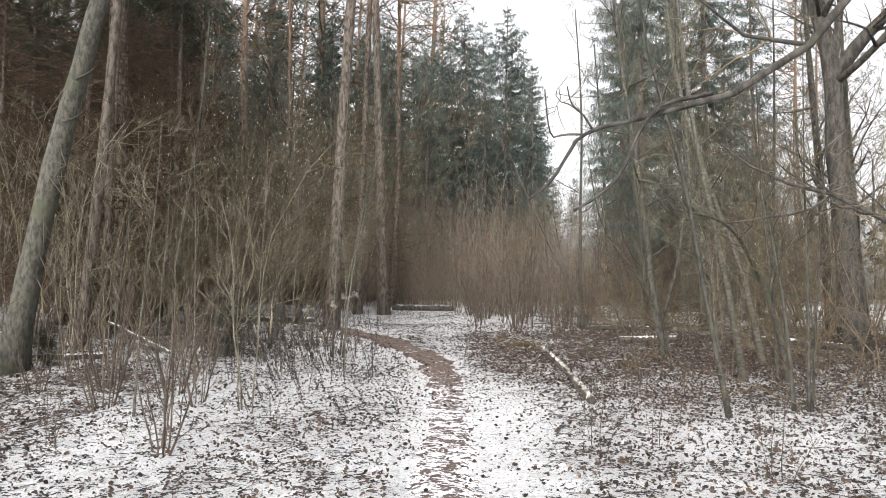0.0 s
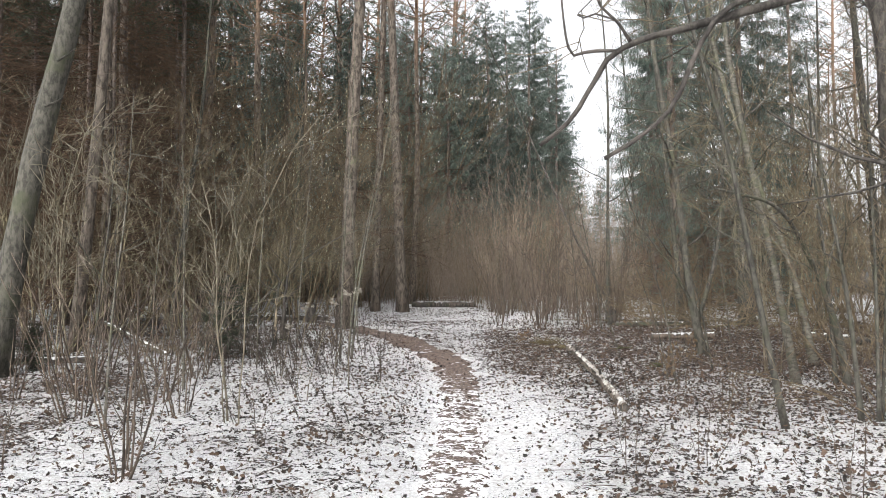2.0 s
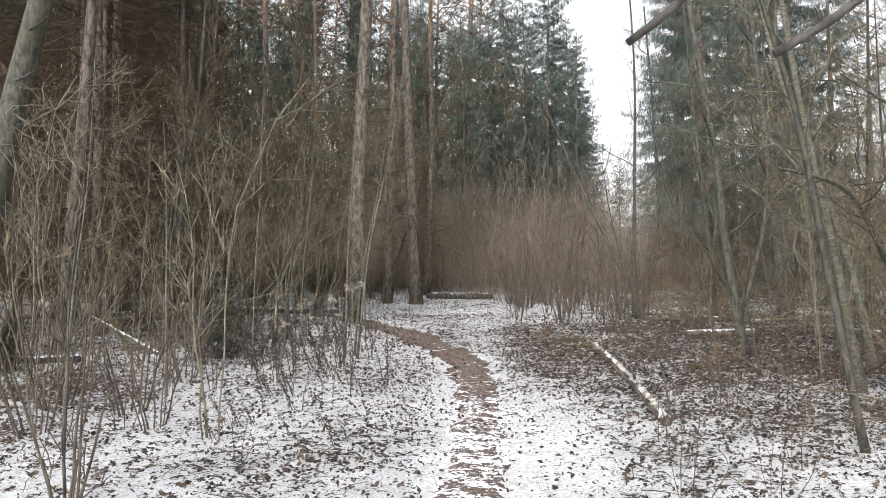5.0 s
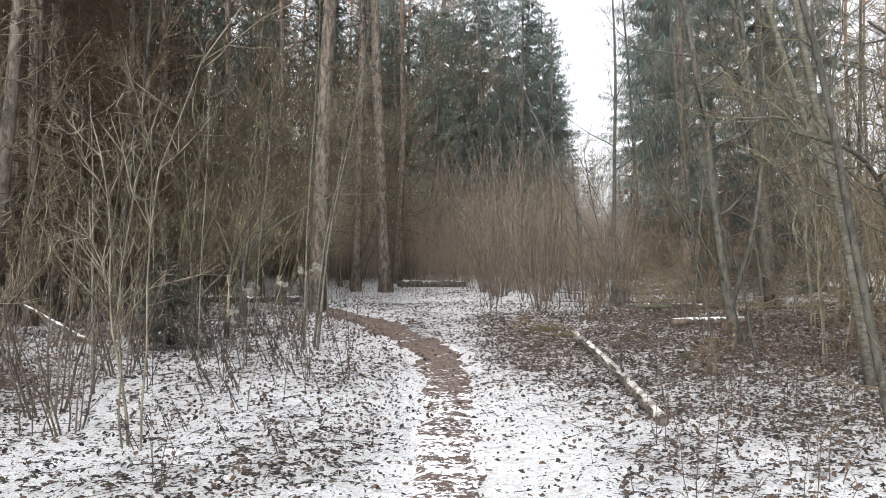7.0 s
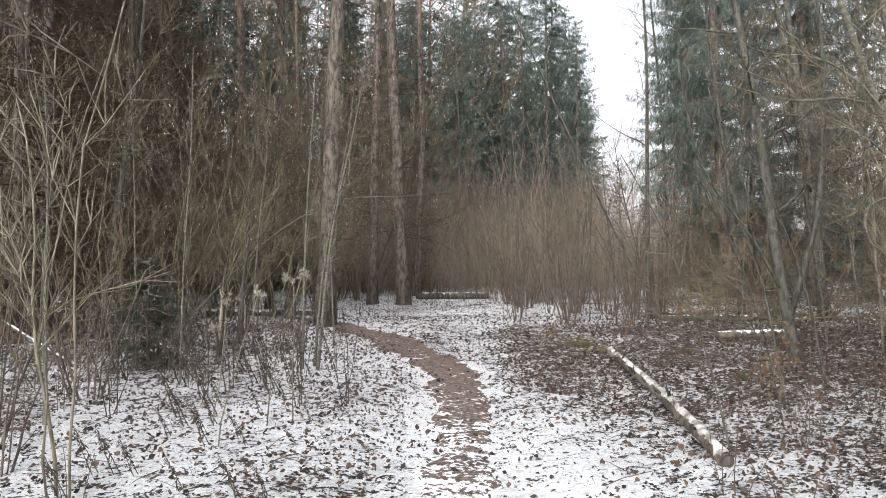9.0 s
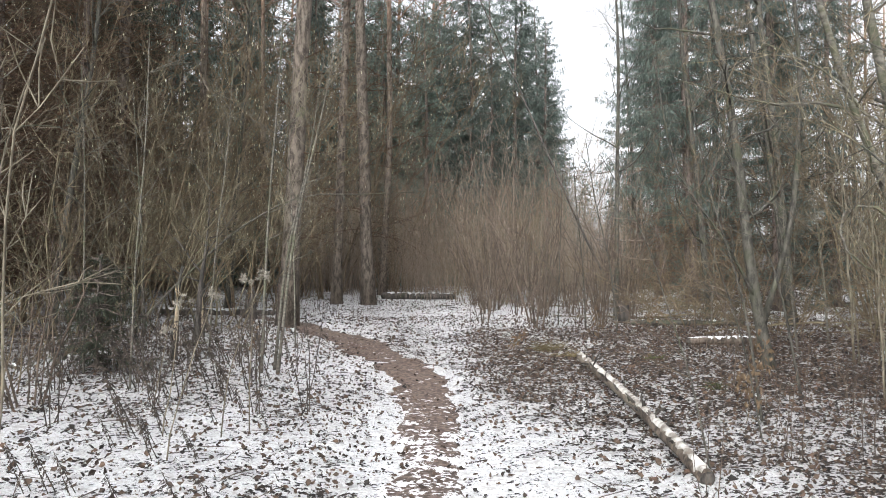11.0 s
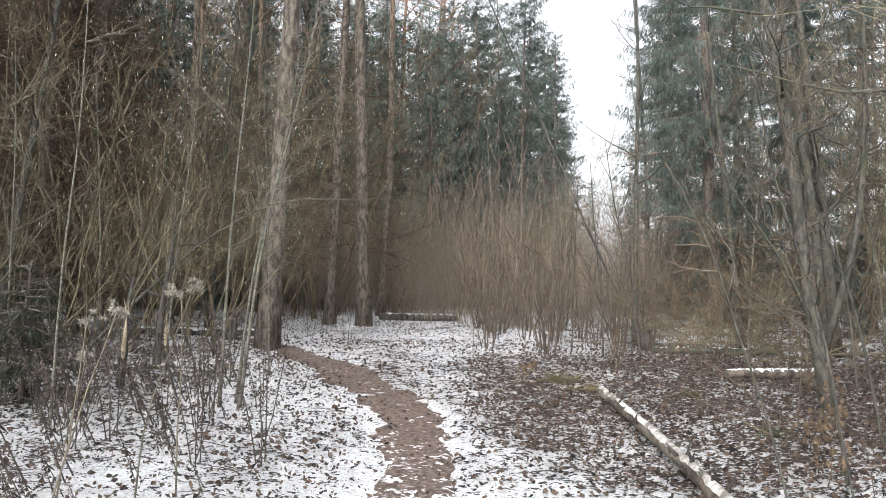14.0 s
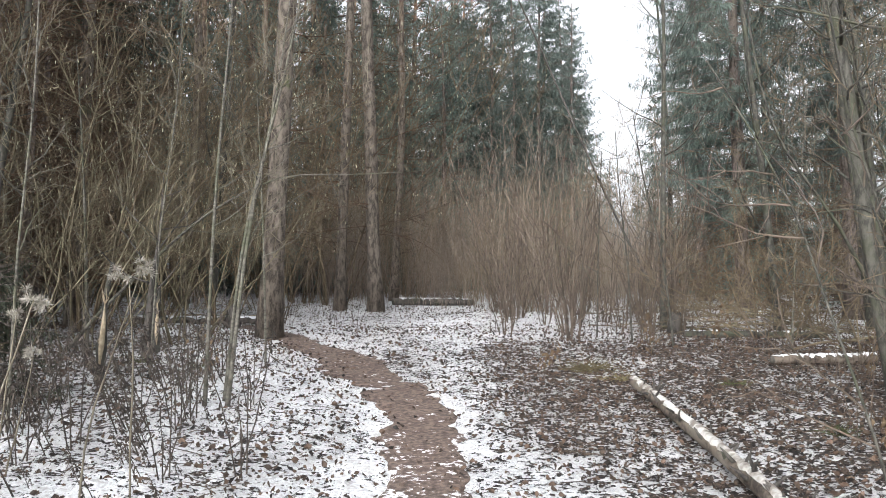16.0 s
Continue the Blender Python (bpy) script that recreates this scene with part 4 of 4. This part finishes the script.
def brush_heap(x, y, seed, n, wide, label):
    """Cut boughs lying across one another."""
    rng = random.Random(seed)
    heap = thing("brush_pile", label, "brush pile", m=Matrix.Translation((x, y, ground_z(x, y))))
    for k in range(n):
        g = Geo()
        a = rng.gauss(0.1, 0.35) + (math.pi if k % 2 else 0)
        p = (-math.cos(a) * wide * 0.5 + rng.gauss(0, wide * 0.3), -math.sin(a) * wide * 0.4 + rng.gauss(0, 0.6), rng.uniform(0.0, 0.12))
        ramify(rng, g, p, (math.cos(a), math.sin(a), rng.uniform(0.0, 0.16)), wide * rng.uniform(0.5, 1.0), rng.uniform(0.008, 0.02), 2, (3, 5), 0.09, -0.02, 0.5)
        part("bough", g, TWIG if k % 3 else TWIG_GREEN, heap)


brush_heap(4.9, 19.6, 161, 16, 2.6, "heap of cut brown branches on leaves")
brush_heap(6.6, 17.4, 162, 14, 2.4, "heap of dead branches under bare trees")
brush_heap(5.2, 23.2, 163, 12, 2.8, "low heap of cut brushwood at the wood edge")
brush_heap(-5.2, 21.6, 164, 10, 2.4, "dead branches lying in the pine stand")


def leafy_sprig(x, y, h, seed, n=26):
    """A young oak that has kept its withered leaves."""
    rng = random.Random(seed)
    ob = thing("oak_seedling", "small oak seedling with withered tan leaves", "seedling", "oak seedlings", stand(x, y, 0.03))
    g = Geo()
    pts = wander(rng, (0, 0, 0), (rng.gauss(0, 0.15), rng.gauss(0, 0.15), 1), h, 4, 0.14)
    g.tube(pts, np.linspace(0.006, 0.002, 5), 4)
    part("stem", g, TWIG, ob)
    lv = Geo()
    for _ in range(n):
        q = pts[rng.randint(2, 4)] + np.array([rng.gauss(0, 0.06), rng.gauss(0, 0.06), rng.gauss(0, 0.05)])
        d = unit(np.array([rng.gauss(0, 0.5), rng.gauss(0, 0.5), -0.7])) * rng.uniform(0.05, 0.09)
        w = unit(np.cross(d, [rng.gauss(0, 1), rng.gauss(0, 1), 0.1])) * 0.02
        n2 = unit(np.cross(d, w)) * 0.012
        lv.add([q, q + d * 0.5 + w, q + d * 0.5 + n2, q + d * 0.5 - w, q + d], [(0, 1, 2), (0, 2, 3), (2, 1, 4), (2, 4, 3)])
    part("leafwork", lv, LEAF_TAN, ob, "withered tan leaves", smooth=False)


for k, (x, y, h) in enumerate([(3.25, 12.3, 0.42), (2.95, 11.4, 0.5), (3.7, 12.9, 0.55), (2.6, 16.4, 0.5), (3.4, 16.6, 0.6), (4.9, 11.6, 0.6), (1.2, 15.6, 0.3), (-2.2, 14.4, 0.4), (5.6, 13.6, 0.7), (4.3, 14.6, 0.5)]):
    leafy_sprig(x, y, h, 170 + k)


def seed_head(x, y, h, seed):
    """A tall stalk with a pale tuft of old seed fluff."""
    rng = random.Random(seed)
    ob = thing("seed_stalk", "tall dry stalk with pale fluffy seed heads", "dead weed", "seed stalks", stand(x, y, 0.04))
    g = Geo()
    pts = wander(rng, (0, 0, 0), (0.05, 0, 1), h, 6, 0.06)
    g.tube(pts, np.linspace(0.006, 0.003, 7), 4)
    part("stalk", g, TWIG_PALE, ob)
    fl = Geo()
    for _ in range(5):
        c = pts[-1] + np.array([rng.gauss(0, 0.035), rng.gauss(0, 0.035), rng.gauss(0, 0.02)])
        tuft(rng, fl, c, 0.034, 60, 0.05)
    part("seed_fluffwork", fl, FLUFF, ob, "pale grey fluff", smooth=False)


for k, (x, y, h) in enumerate([(-1.46, 10.62, 1.36), (-1.29, 10.82, 1.31), (-1.65, 10.02, 1.25), (-1.92, 10.6, 1.12), (-2.35, 11.4, 0.8)]):
    seed_head(x, y, h, 150 + k)


def broken_sapling(x, y, h, seed):
    """A young tree snapped off, its torn wood laid bare below the break."""
    rng = random.Random(seed)
    ob = thing("broken_sapling", "snapped sapling with pale torn wood", "sapling", m=stand(x, y, 0.05))
    g = Geo()
    pts = wander(rng, (0, 0, 0), (0.05, 0, 1), h, 6, 0.07)
    g.tube(pts, np.linspace(0.045, 0.02, 7), 8, 1 + 0.12 * np.array([[rng.gauss(0, 1) for _ in range(8)] for _ in range(7)]))
    stem = part("stem", g, GREY, ob)
    w = Geo()
    face = pts[1:5] + np.array([0.012, -0.03, 0])
    w.tube(face, (0.006, 0.028, 0.024, 0.004), 6)
    for _ in range(7):
        q = face[rng.randint(1, 3)]
        w.tube([q, q + np.array([rng.gauss(0, 0.02), -0.01, 0.06]), q + np.array([rng.gauss(0, 0.03), -0.02, rng.uniform(0.1, 0.2)])], (0.007, 0.005, 0.001), 4)
    part("torn_woodwork", w, TORN, stem, "pale yellow torn wood")
    for k in range(3):
        t = Geo()
        ramify(rng, t, pts[-1 - k], aside(rng, np.array([0, 0, 1.0]), 15, 50), 1.6, 0.012, 2, (2, 4))
        part("limb", t, TWIG_GREEN, stem)


broken_sapling(-3.22, 14.1, 1.25, 181)
broken_sapling(-3.6, 16.2, 0.9, 182)


# ---- fallen wood ----
def fallen_log(name, label, a, b, ra, rb, mat, seed, stubs=0, white=0.8, sag=0.0, peeled=False):
    """A log on the ground with a ragged cap of snow along its top."""
    rng = random.Random(seed)
    a, b = np.array(a, float), np.array(b, float)
    ob = thing(name, label, "log", m=Matrix.Translation(a))
    k, n = 34, 14
    t = np.linspace(0, 1, k)
    side = unit(np.cross(b - a, [0, 0, 1]))
    bend = sag * np.sin(t * 3.1)[:, None] * side
    line = (b - a) * t[:, None] + bend + np.array([[0, 0, 0.012 * noise.noise((q * 6, seed, 0.5))] for q in t])
    rad = ra + (rb - ra) * t
    wob = np.array([[1 + 0.2 * noise.noise((i * 0.55, math.cos(6.283 * j / n) * 1.2 + seed, math.sin(6.283 * j / n) * 1.2)) for j in range(n)] for i in range(k)])
    g = Geo()
    g.tube(line, rad, n, wob)
    part("bark", g, mat, ob)
    for i, q in ((0, ra), (k - 1, rb)):
        e = Geo()
        tip = unit(line[i] - line[min(max(i + (1 if i == 0 else -1), 0), k - 1)])
        e.tube([line[i], line[i] + tip * 0.02, line[i] + tip * 0.035], (q * 0.9, q * 0.8, q * 0.3), 9, 1 + 0.15 * np.array([[rng.gauss(0, 1) for _ in range(9)] for _ in range(3)]))
        part("broken_end", e, OAK, ob)
    s = Geo()
    v, f = [], []
    rows = 80
    for i in range(rows):
        u = i / (rows - 1) * (k - 1)
        c = np.array([np.interp(u, range(k), line[:, d]) for d in range(3)])
        r = float(np.interp(u, range(k), rad))
        wide = max(0.0, white + (0.38 if peeled else 0.9) * noise.noise((u * 0.55, seed * 1.7, 0)) + 0.6 * noise.noise((u * 1.9, seed, 3)))
        for j in range(7):
            w = (j / 6 * 2 - 1)
            ang = w * min(1.35, wide) + 0.35 * noise.noise((u * 0.8, 9, seed)) + 0.2 * noise.noise((u * 2.3, w * 2, seed))
            lift = r * 1.04 + 0.016 * (1 - w * w) * min(1, wide * 1.5) + (-0.03 if wide < 0.12 else 0)
            v.append(c + lift * (math.sin(ang) * side + math.cos(ang) * np.array([0, 0, 1])))
            if i and j:
                q = i * 7 + j
                f.append((q - 8, q - 7, q, q - 1))
    s.add(v, f)
    part("peeled_top" if peeled else "snow_cap", s, PEELED if peeled else SNOW, ob, "pale weathered bare wood" if peeled else "thin snow along the top")
    for _ in range(stubs):
        i = rng.randint(3, k - 4)
        st = Geo()
        ang = rng.uniform(-1.3, 1.3)
        d = math.sin(ang) * side + math.cos(ang) * np.array([0, 0, 1]) + unit(b - a) * rng.uniform(-0.6, 0.6)
        pts = wander(rng, line[i] + d * rad[i] * 0.6, d, rng.uniform(0.06, 0.19), 3, 0.25)
        st.tube(pts, (0.018, 0.013, 0.009, 0.003), 6)
        part("branch_stub", st, OAK, ob)
    return ob


fallen_log("birch_log", "pale fallen birch log with broken stubs and snow", (2.1, 9.85, ground_z(2.1, 9.85) + 0.035), (2.03, 14.7, ground_z(2.03, 14.7) + 0.07), 0.056, 0.05, LOGBARK, 3, 30, 0.72, 0.05, True)
fallen_log("fallen_log", "short fallen log topped with snow among leaves", (3.72, 15.5, ground_z(3.72, 15.5) + 0.06), (4.95, 15.75, ground_z(4.95, 15.75) + 0.05), 0.05, 0.06, LOGBARK, 4, 2, 0.62)
fallen_log("fallen_log", "thick snow-topped log lying behind pines", (-2.0, 27.6, ground_z(-2, 27.6) + 0.08), (0.25, 27.3, ground_z(0.25, 27.3) + 0.07), 0.115, 0.1, OAK, 5, 1, 0.3)
fallen_log("fallen_log", "mossy thin log half buried in leaves", (3.6, 18.6, ground_z(3.6, 18.6) + 0.04), (5.6, 18.4, ground_z(5.6, 18.4) + 0.05), 0.06, 0.05, GREY, 6, 1, 0.2)
fallen_log("fallen_log", "snow-dusted log under bare shrubs", (-7.6, 12.3, ground_z(-7.6, 12.3) + 0.05), (-5.7, 12.7, ground_z(-5.7, 12.7) + 0.05), 0.06, 0.05, OAK, 7, 1, 0.55)
fallen_log("fallen_log", "snow-dusted log at the edge of trees", (6.6, 15.6, ground_z(6.6, 15.6) + 0.06), (7.9, 14.4, ground_z(7.9, 14.4) + 0.06), 0.08, 0.07, OAK, 8, 1, 0.2)
fallen_log("birch_pole", "broken birch pole leaning up from snow", (-4.75, 13.35, ground_z(-4.75, 13.35)), (-6.4, 14.3, 1.12), 0.03, 0.022, PALE, 10, 1, 0.6)
fallen_log("fallen_log", "dark log lying in the pine stand", (-5.9, 20.3, ground_z(-5.9, 20.3) + 0.06), (-3.7, 21.0, ground_z(-3.7, 21.0) + 0.08), 0.08, 0.06, OAK, 12, 2, 0.6)


def stump(x, y, r, h, label, seed):
    rng = random.Random(seed)
    ob = thing("tree_stump", label, "stump", m=stand(x, y, 0.05))
    g = trunk_geo(rng, np.array([(0, 0, 0), (0, 0, h * 0.5), (0.02, 0, h)]), r, r * 0.8, 11, 0.5)
    part("bark", g, OAK, ob)
    c = Geo()
    tuft(rng, c, np.array([0, 0, h - 0.02]), r * 0.9, 12)
    part("splintered_top", c, WOOD, ob, smooth=False)


stump(3.7, 19.6, 0.09, 0.4, "grey broken stump among shoots", 1)
stump(-3.9, 19.9, 0.11, 0.55, "dark broken stump beside hazel", 2)


def grass_tuft(x, y, size, mat, label, seed, n=110):
    rng = random.Random(seed)
    g = Geo()
    for _ in range(n):
        a = rng.uniform(0, 6.28)
        d = np.array([math.cos(a), math.sin(a), rng.uniform(0.3, 1.6)])
        p = np.array([rng.gauss(0, size * 0.35), rng.gauss(0, size * 0.3), -0.02])
        pts = wander(rng, p, d, rng.uniform(0.5, 1.1) * size, 3, 0.1, -0.3)
        g.tube(pts, (0.004, 0.0035, 0.0025, 0.001), 3)
    ob = new("grass_tuft", g.mesh("grass_tuft", mat))
    ob.matrix_basis = stand(x, y, 0.0)
    tagged(ob, label, "grass")


grass_tuft(1.72, 15.7, 0.32, STRAW, "yellowed dry grass tuft by the log", 1, 220)
grass_tuft(2.0, 15.2, 0.2, STRAW, "small yellowed grass tuft beside the log", 2)
grass_tuft(3.2, 12.9, 0.16, MOSS, "small green moss and grass patch", 3)
grass_tuft(3.0, 14.6, 0.14, MOSS, "small green moss patch in leaves", 4)
grass_tuft(-2.6, 15.2, 0.16, MOSS, "green grass patch by saplings", 5)
grass_tuft(-3.4, 15.4, 0.18, MOSS, "green grass patch under hazel", 6)


# ---- leaves on the ground ----
def leaf_shape(rng):
    w, curl = rng.uniform(0.24, 0.42), rng.uniform(0.1, 0.5)
    return np.array([(0, -0.5, curl * rng.uniform(0, 1)), (w, -0.05, curl * rng.uniform(0.2, 1.2)), (0, 0.02, 0), (-w, 0.05, curl * rng.uniform(0.2, 1.2)), (w * 0.6, 0.33, curl * rng.uniform(0, 1)), (0, 0.52, curl * rng.uniform(0, 1.3)), (-w * 0.55, 0.3, curl)])


LEAF_FACES = np.array([(0, 1, 2), (0, 2, 3), (2, 1, 4), (2, 4, 5), (2, 5, 6), (2, 6, 3)])


def leaf_density(x, y):
    """Leaves to a square metre."""
    d = x - trail_x(y)
    c = cover(x, y)
    base = 60 + 200 * max(0, 0.72 - c)
    if abs(d - 0.15) < 1.0 and y < 14.5:
        base = 34 + 60 * max(0, abs(d - 0.15) - 0.35) + 40 * max(0, min(1, (y - 10.5) / 2)) * (abs(d) > 0.4)
    if abs(d) < 0.5 and y > 11:
        base = 16
    if y > 20:
        base *= 0.55
    fringe = 85 * math.exp(-(((d + 1.0) / 0.75) ** 2)) * max(0, min(1, (y - 8) / 3)) * max(0, min(1, (19 - y) / 2))
    bare = 170 * max(0, min(1, (0.56 - c) / 0.08)) * (x > 0.2) * (9 < y < 18.5)
    edge = 60 * math.exp(-(((abs(d) - 0.4) / 0.25) ** 2)) * (y > 10)
    return min(420, base * 1.45 + bare + edge + fringe + 90 * max(0, min(1, (d - 1.2) / 1.5)) * (y < 15))


def build_leaves():
    rng = random.Random(77)
    shapes = [leaf_shape(rng) for _ in range(24)]
    verts, faces, near = [], [], []
    count = 0
    for _ in range(330000):
        y = 3.2 + 24 * rng.random() ** 1.15
        x = rng.uniform(-1, 1) * min(11.5, 3.0 + y * 0.62) + 0.3
        area = 2 * min(11.5, 3.0 + y * 0.62) * 27 / 330000
        if rng.random() > leaf_density(x, y) * area * 0.95:
            continue
        size = rng.uniform(0.016, 0.034) if rng.random() < 0.62 else rng.uniform(0.034, 0.062)
        m = Matrix.Translation((x, y, ground_z(x, y) + rng.uniform(0.004, 0.034))) @ Euler((rng.gauss(0, 0.6), rng.gauss(0, 0.6), rng.uniform(0, 6.28))).to_matrix().to_4x4() @ Matrix.Scale(size, 4)
        if len(near) < 300 and 7.5 < y < 12.5 and -2.5 < x < 3.2 and rng.random() < 0.3:
            near.append(m)
            continue
        a = np.array(m)
        verts.append(shapes[rng.randrange(24)] @ a[:3, :3].T + a[:3, 3])
        faces.append(LEAF_FACES + count)
        count += 7
    me = bpy.data.meshes.new("leaf_litter")
    me.from_pydata(np.concatenate(verts).tolist(), [], np.concatenate(faces).tolist())
    me.materials.append(LEAF)
    litter = tagged(new("leaf_litter", me), "crumpled dead brown leaves scattered over snow", "leaf litter", kind="stuff")
    alike = []
    for k in range(6):
        q = bpy.data.meshes.new("leaf")
        q.from_pydata(shapes[k].tolist(), [], LEAF_FACES.tolist())
        q.materials.append(LEAF)
        alike.append(q)
    for k, m in enumerate(near):
        ob = new("leaf", alike[k % 6])
        ob.parent, ob.matrix_basis = litter, m


build_leaves()


def build_sticks():
    """Small fallen twigs over the floor, too many to tell apart."""
    rng = random.Random(78)
    g = Geo()
    for _ in range(1300):
        y = 4 + 20 * rng.random()
        x = rng.uniform(-1, 1) * (3 + y * 0.45)
        if abs(x - trail_x(y)) < 0.9:
            continue
        a = rng.uniform(0, 6.28)
        z = ground_z(x, y) + 0.02
        pts = wander(rng, (x, y, z), (math.cos(a), math.sin(a), 0), rng.uniform(0.12, 0.5), 3, 0.15)
        pts[:, 2] = z + np.array([0, 0.012, 0.015, 0.01]) + (np.interp(pts[:, 1], SLOPE_Y, SLOPE_Z) - np.interp(y, SLOPE_Y, SLOPE_Z))
        r = rng.uniform(0.002, 0.0045)
        g.tube(pts, (r, r * 0.9, r * 0.7, r * 0.4), 4)
    tagged(new("fallen_twigs", g.mesh("fallen_twigs", TWIG_DARK)), "thin fallen twigs scattered over snowy leaves", "twigs", kind="stuff")


build_sticks()


def far_wood():
    """The wood goes on to the horizon: trunks, brush and needle masses, too far off to tell apart."""
    rng = random.Random(79)
    stems, green, brush = Geo(), Geo(), Geo()
    for _ in range(330):
        a = rng.uniform(-0.95, 0.95)
        dist = rng.uniform(52, 105) if a < 0.1 else rng.uniform(78, 115)
        x, y = math.sin(a) * dist, math.cos(a) * dist
        if 0.125 < x / y < 0.215:
            continue
        h = rng.uniform(14, 21) if a < 0.24 else rng.uniform(7, 12)
        z = 2.1
        r = rng.uniform(0.1, 0.2)
        stems.tube([(x, y, z - 0.3), (x + rng.gauss(0, 0.2), y, z + h * 0.5), (x + rng.gauss(0, 0.4), y, z + h)], (r, r * 0.7, 0.03), 5)
        for _ in range(40 if a < 0.1 else 26):
            f = rng.random()
            q = np.array([x, y, z + h * (0.04 + 0.96 * f if a < 0.1 else 0.42 + 0.6 * f)]) + np.array([rng.gauss(0, 1), rng.gauss(0, 1), 0]) * 1.7 * (1.1 - f)
            tuft(rng, green, q, 0.62, 8, 0.16)
    for _ in range(1000):
        a = rng.uniform(-0.95, 0.95)
        dist = rng.uniform(46, 80)
        x, y = math.sin(a) * dist, math.cos(a) * dist
        tall = rng.uniform(2, 7) if not 0.12 < x / y < 0.22 else rng.uniform(1, 3)
        pts = wander(rng, (x, y, 1.9), (rng.gauss(0, 0.15), 0, 1), tall, 3, 0.12)
        brush.tube(pts, (0.035, 0.03, 0.02, 0.008), 3)
        for _ in range(6):
            i = rng.randint(0, 2)
            brush.tube(wander(rng, pts[i], aside(rng, unit(pts[i + 1] - pts[i]), 20, 65), tall * rng.uniform(0.15, 0.4), 2, 0.2, 0.05), (0.018, 0.014, 0.006), 3)
    wood = thing("far_wood", "distant pine and spruce wood behind the clearing", "woodland")
    wood["kind"] = "stuff"
    part("stemwork", stems, PINE, wood)
    part("crown", green, NEEDLE_PINE, wood, smooth=False)
    part("brushwork", brush, TWIG, wood)


far_wood()
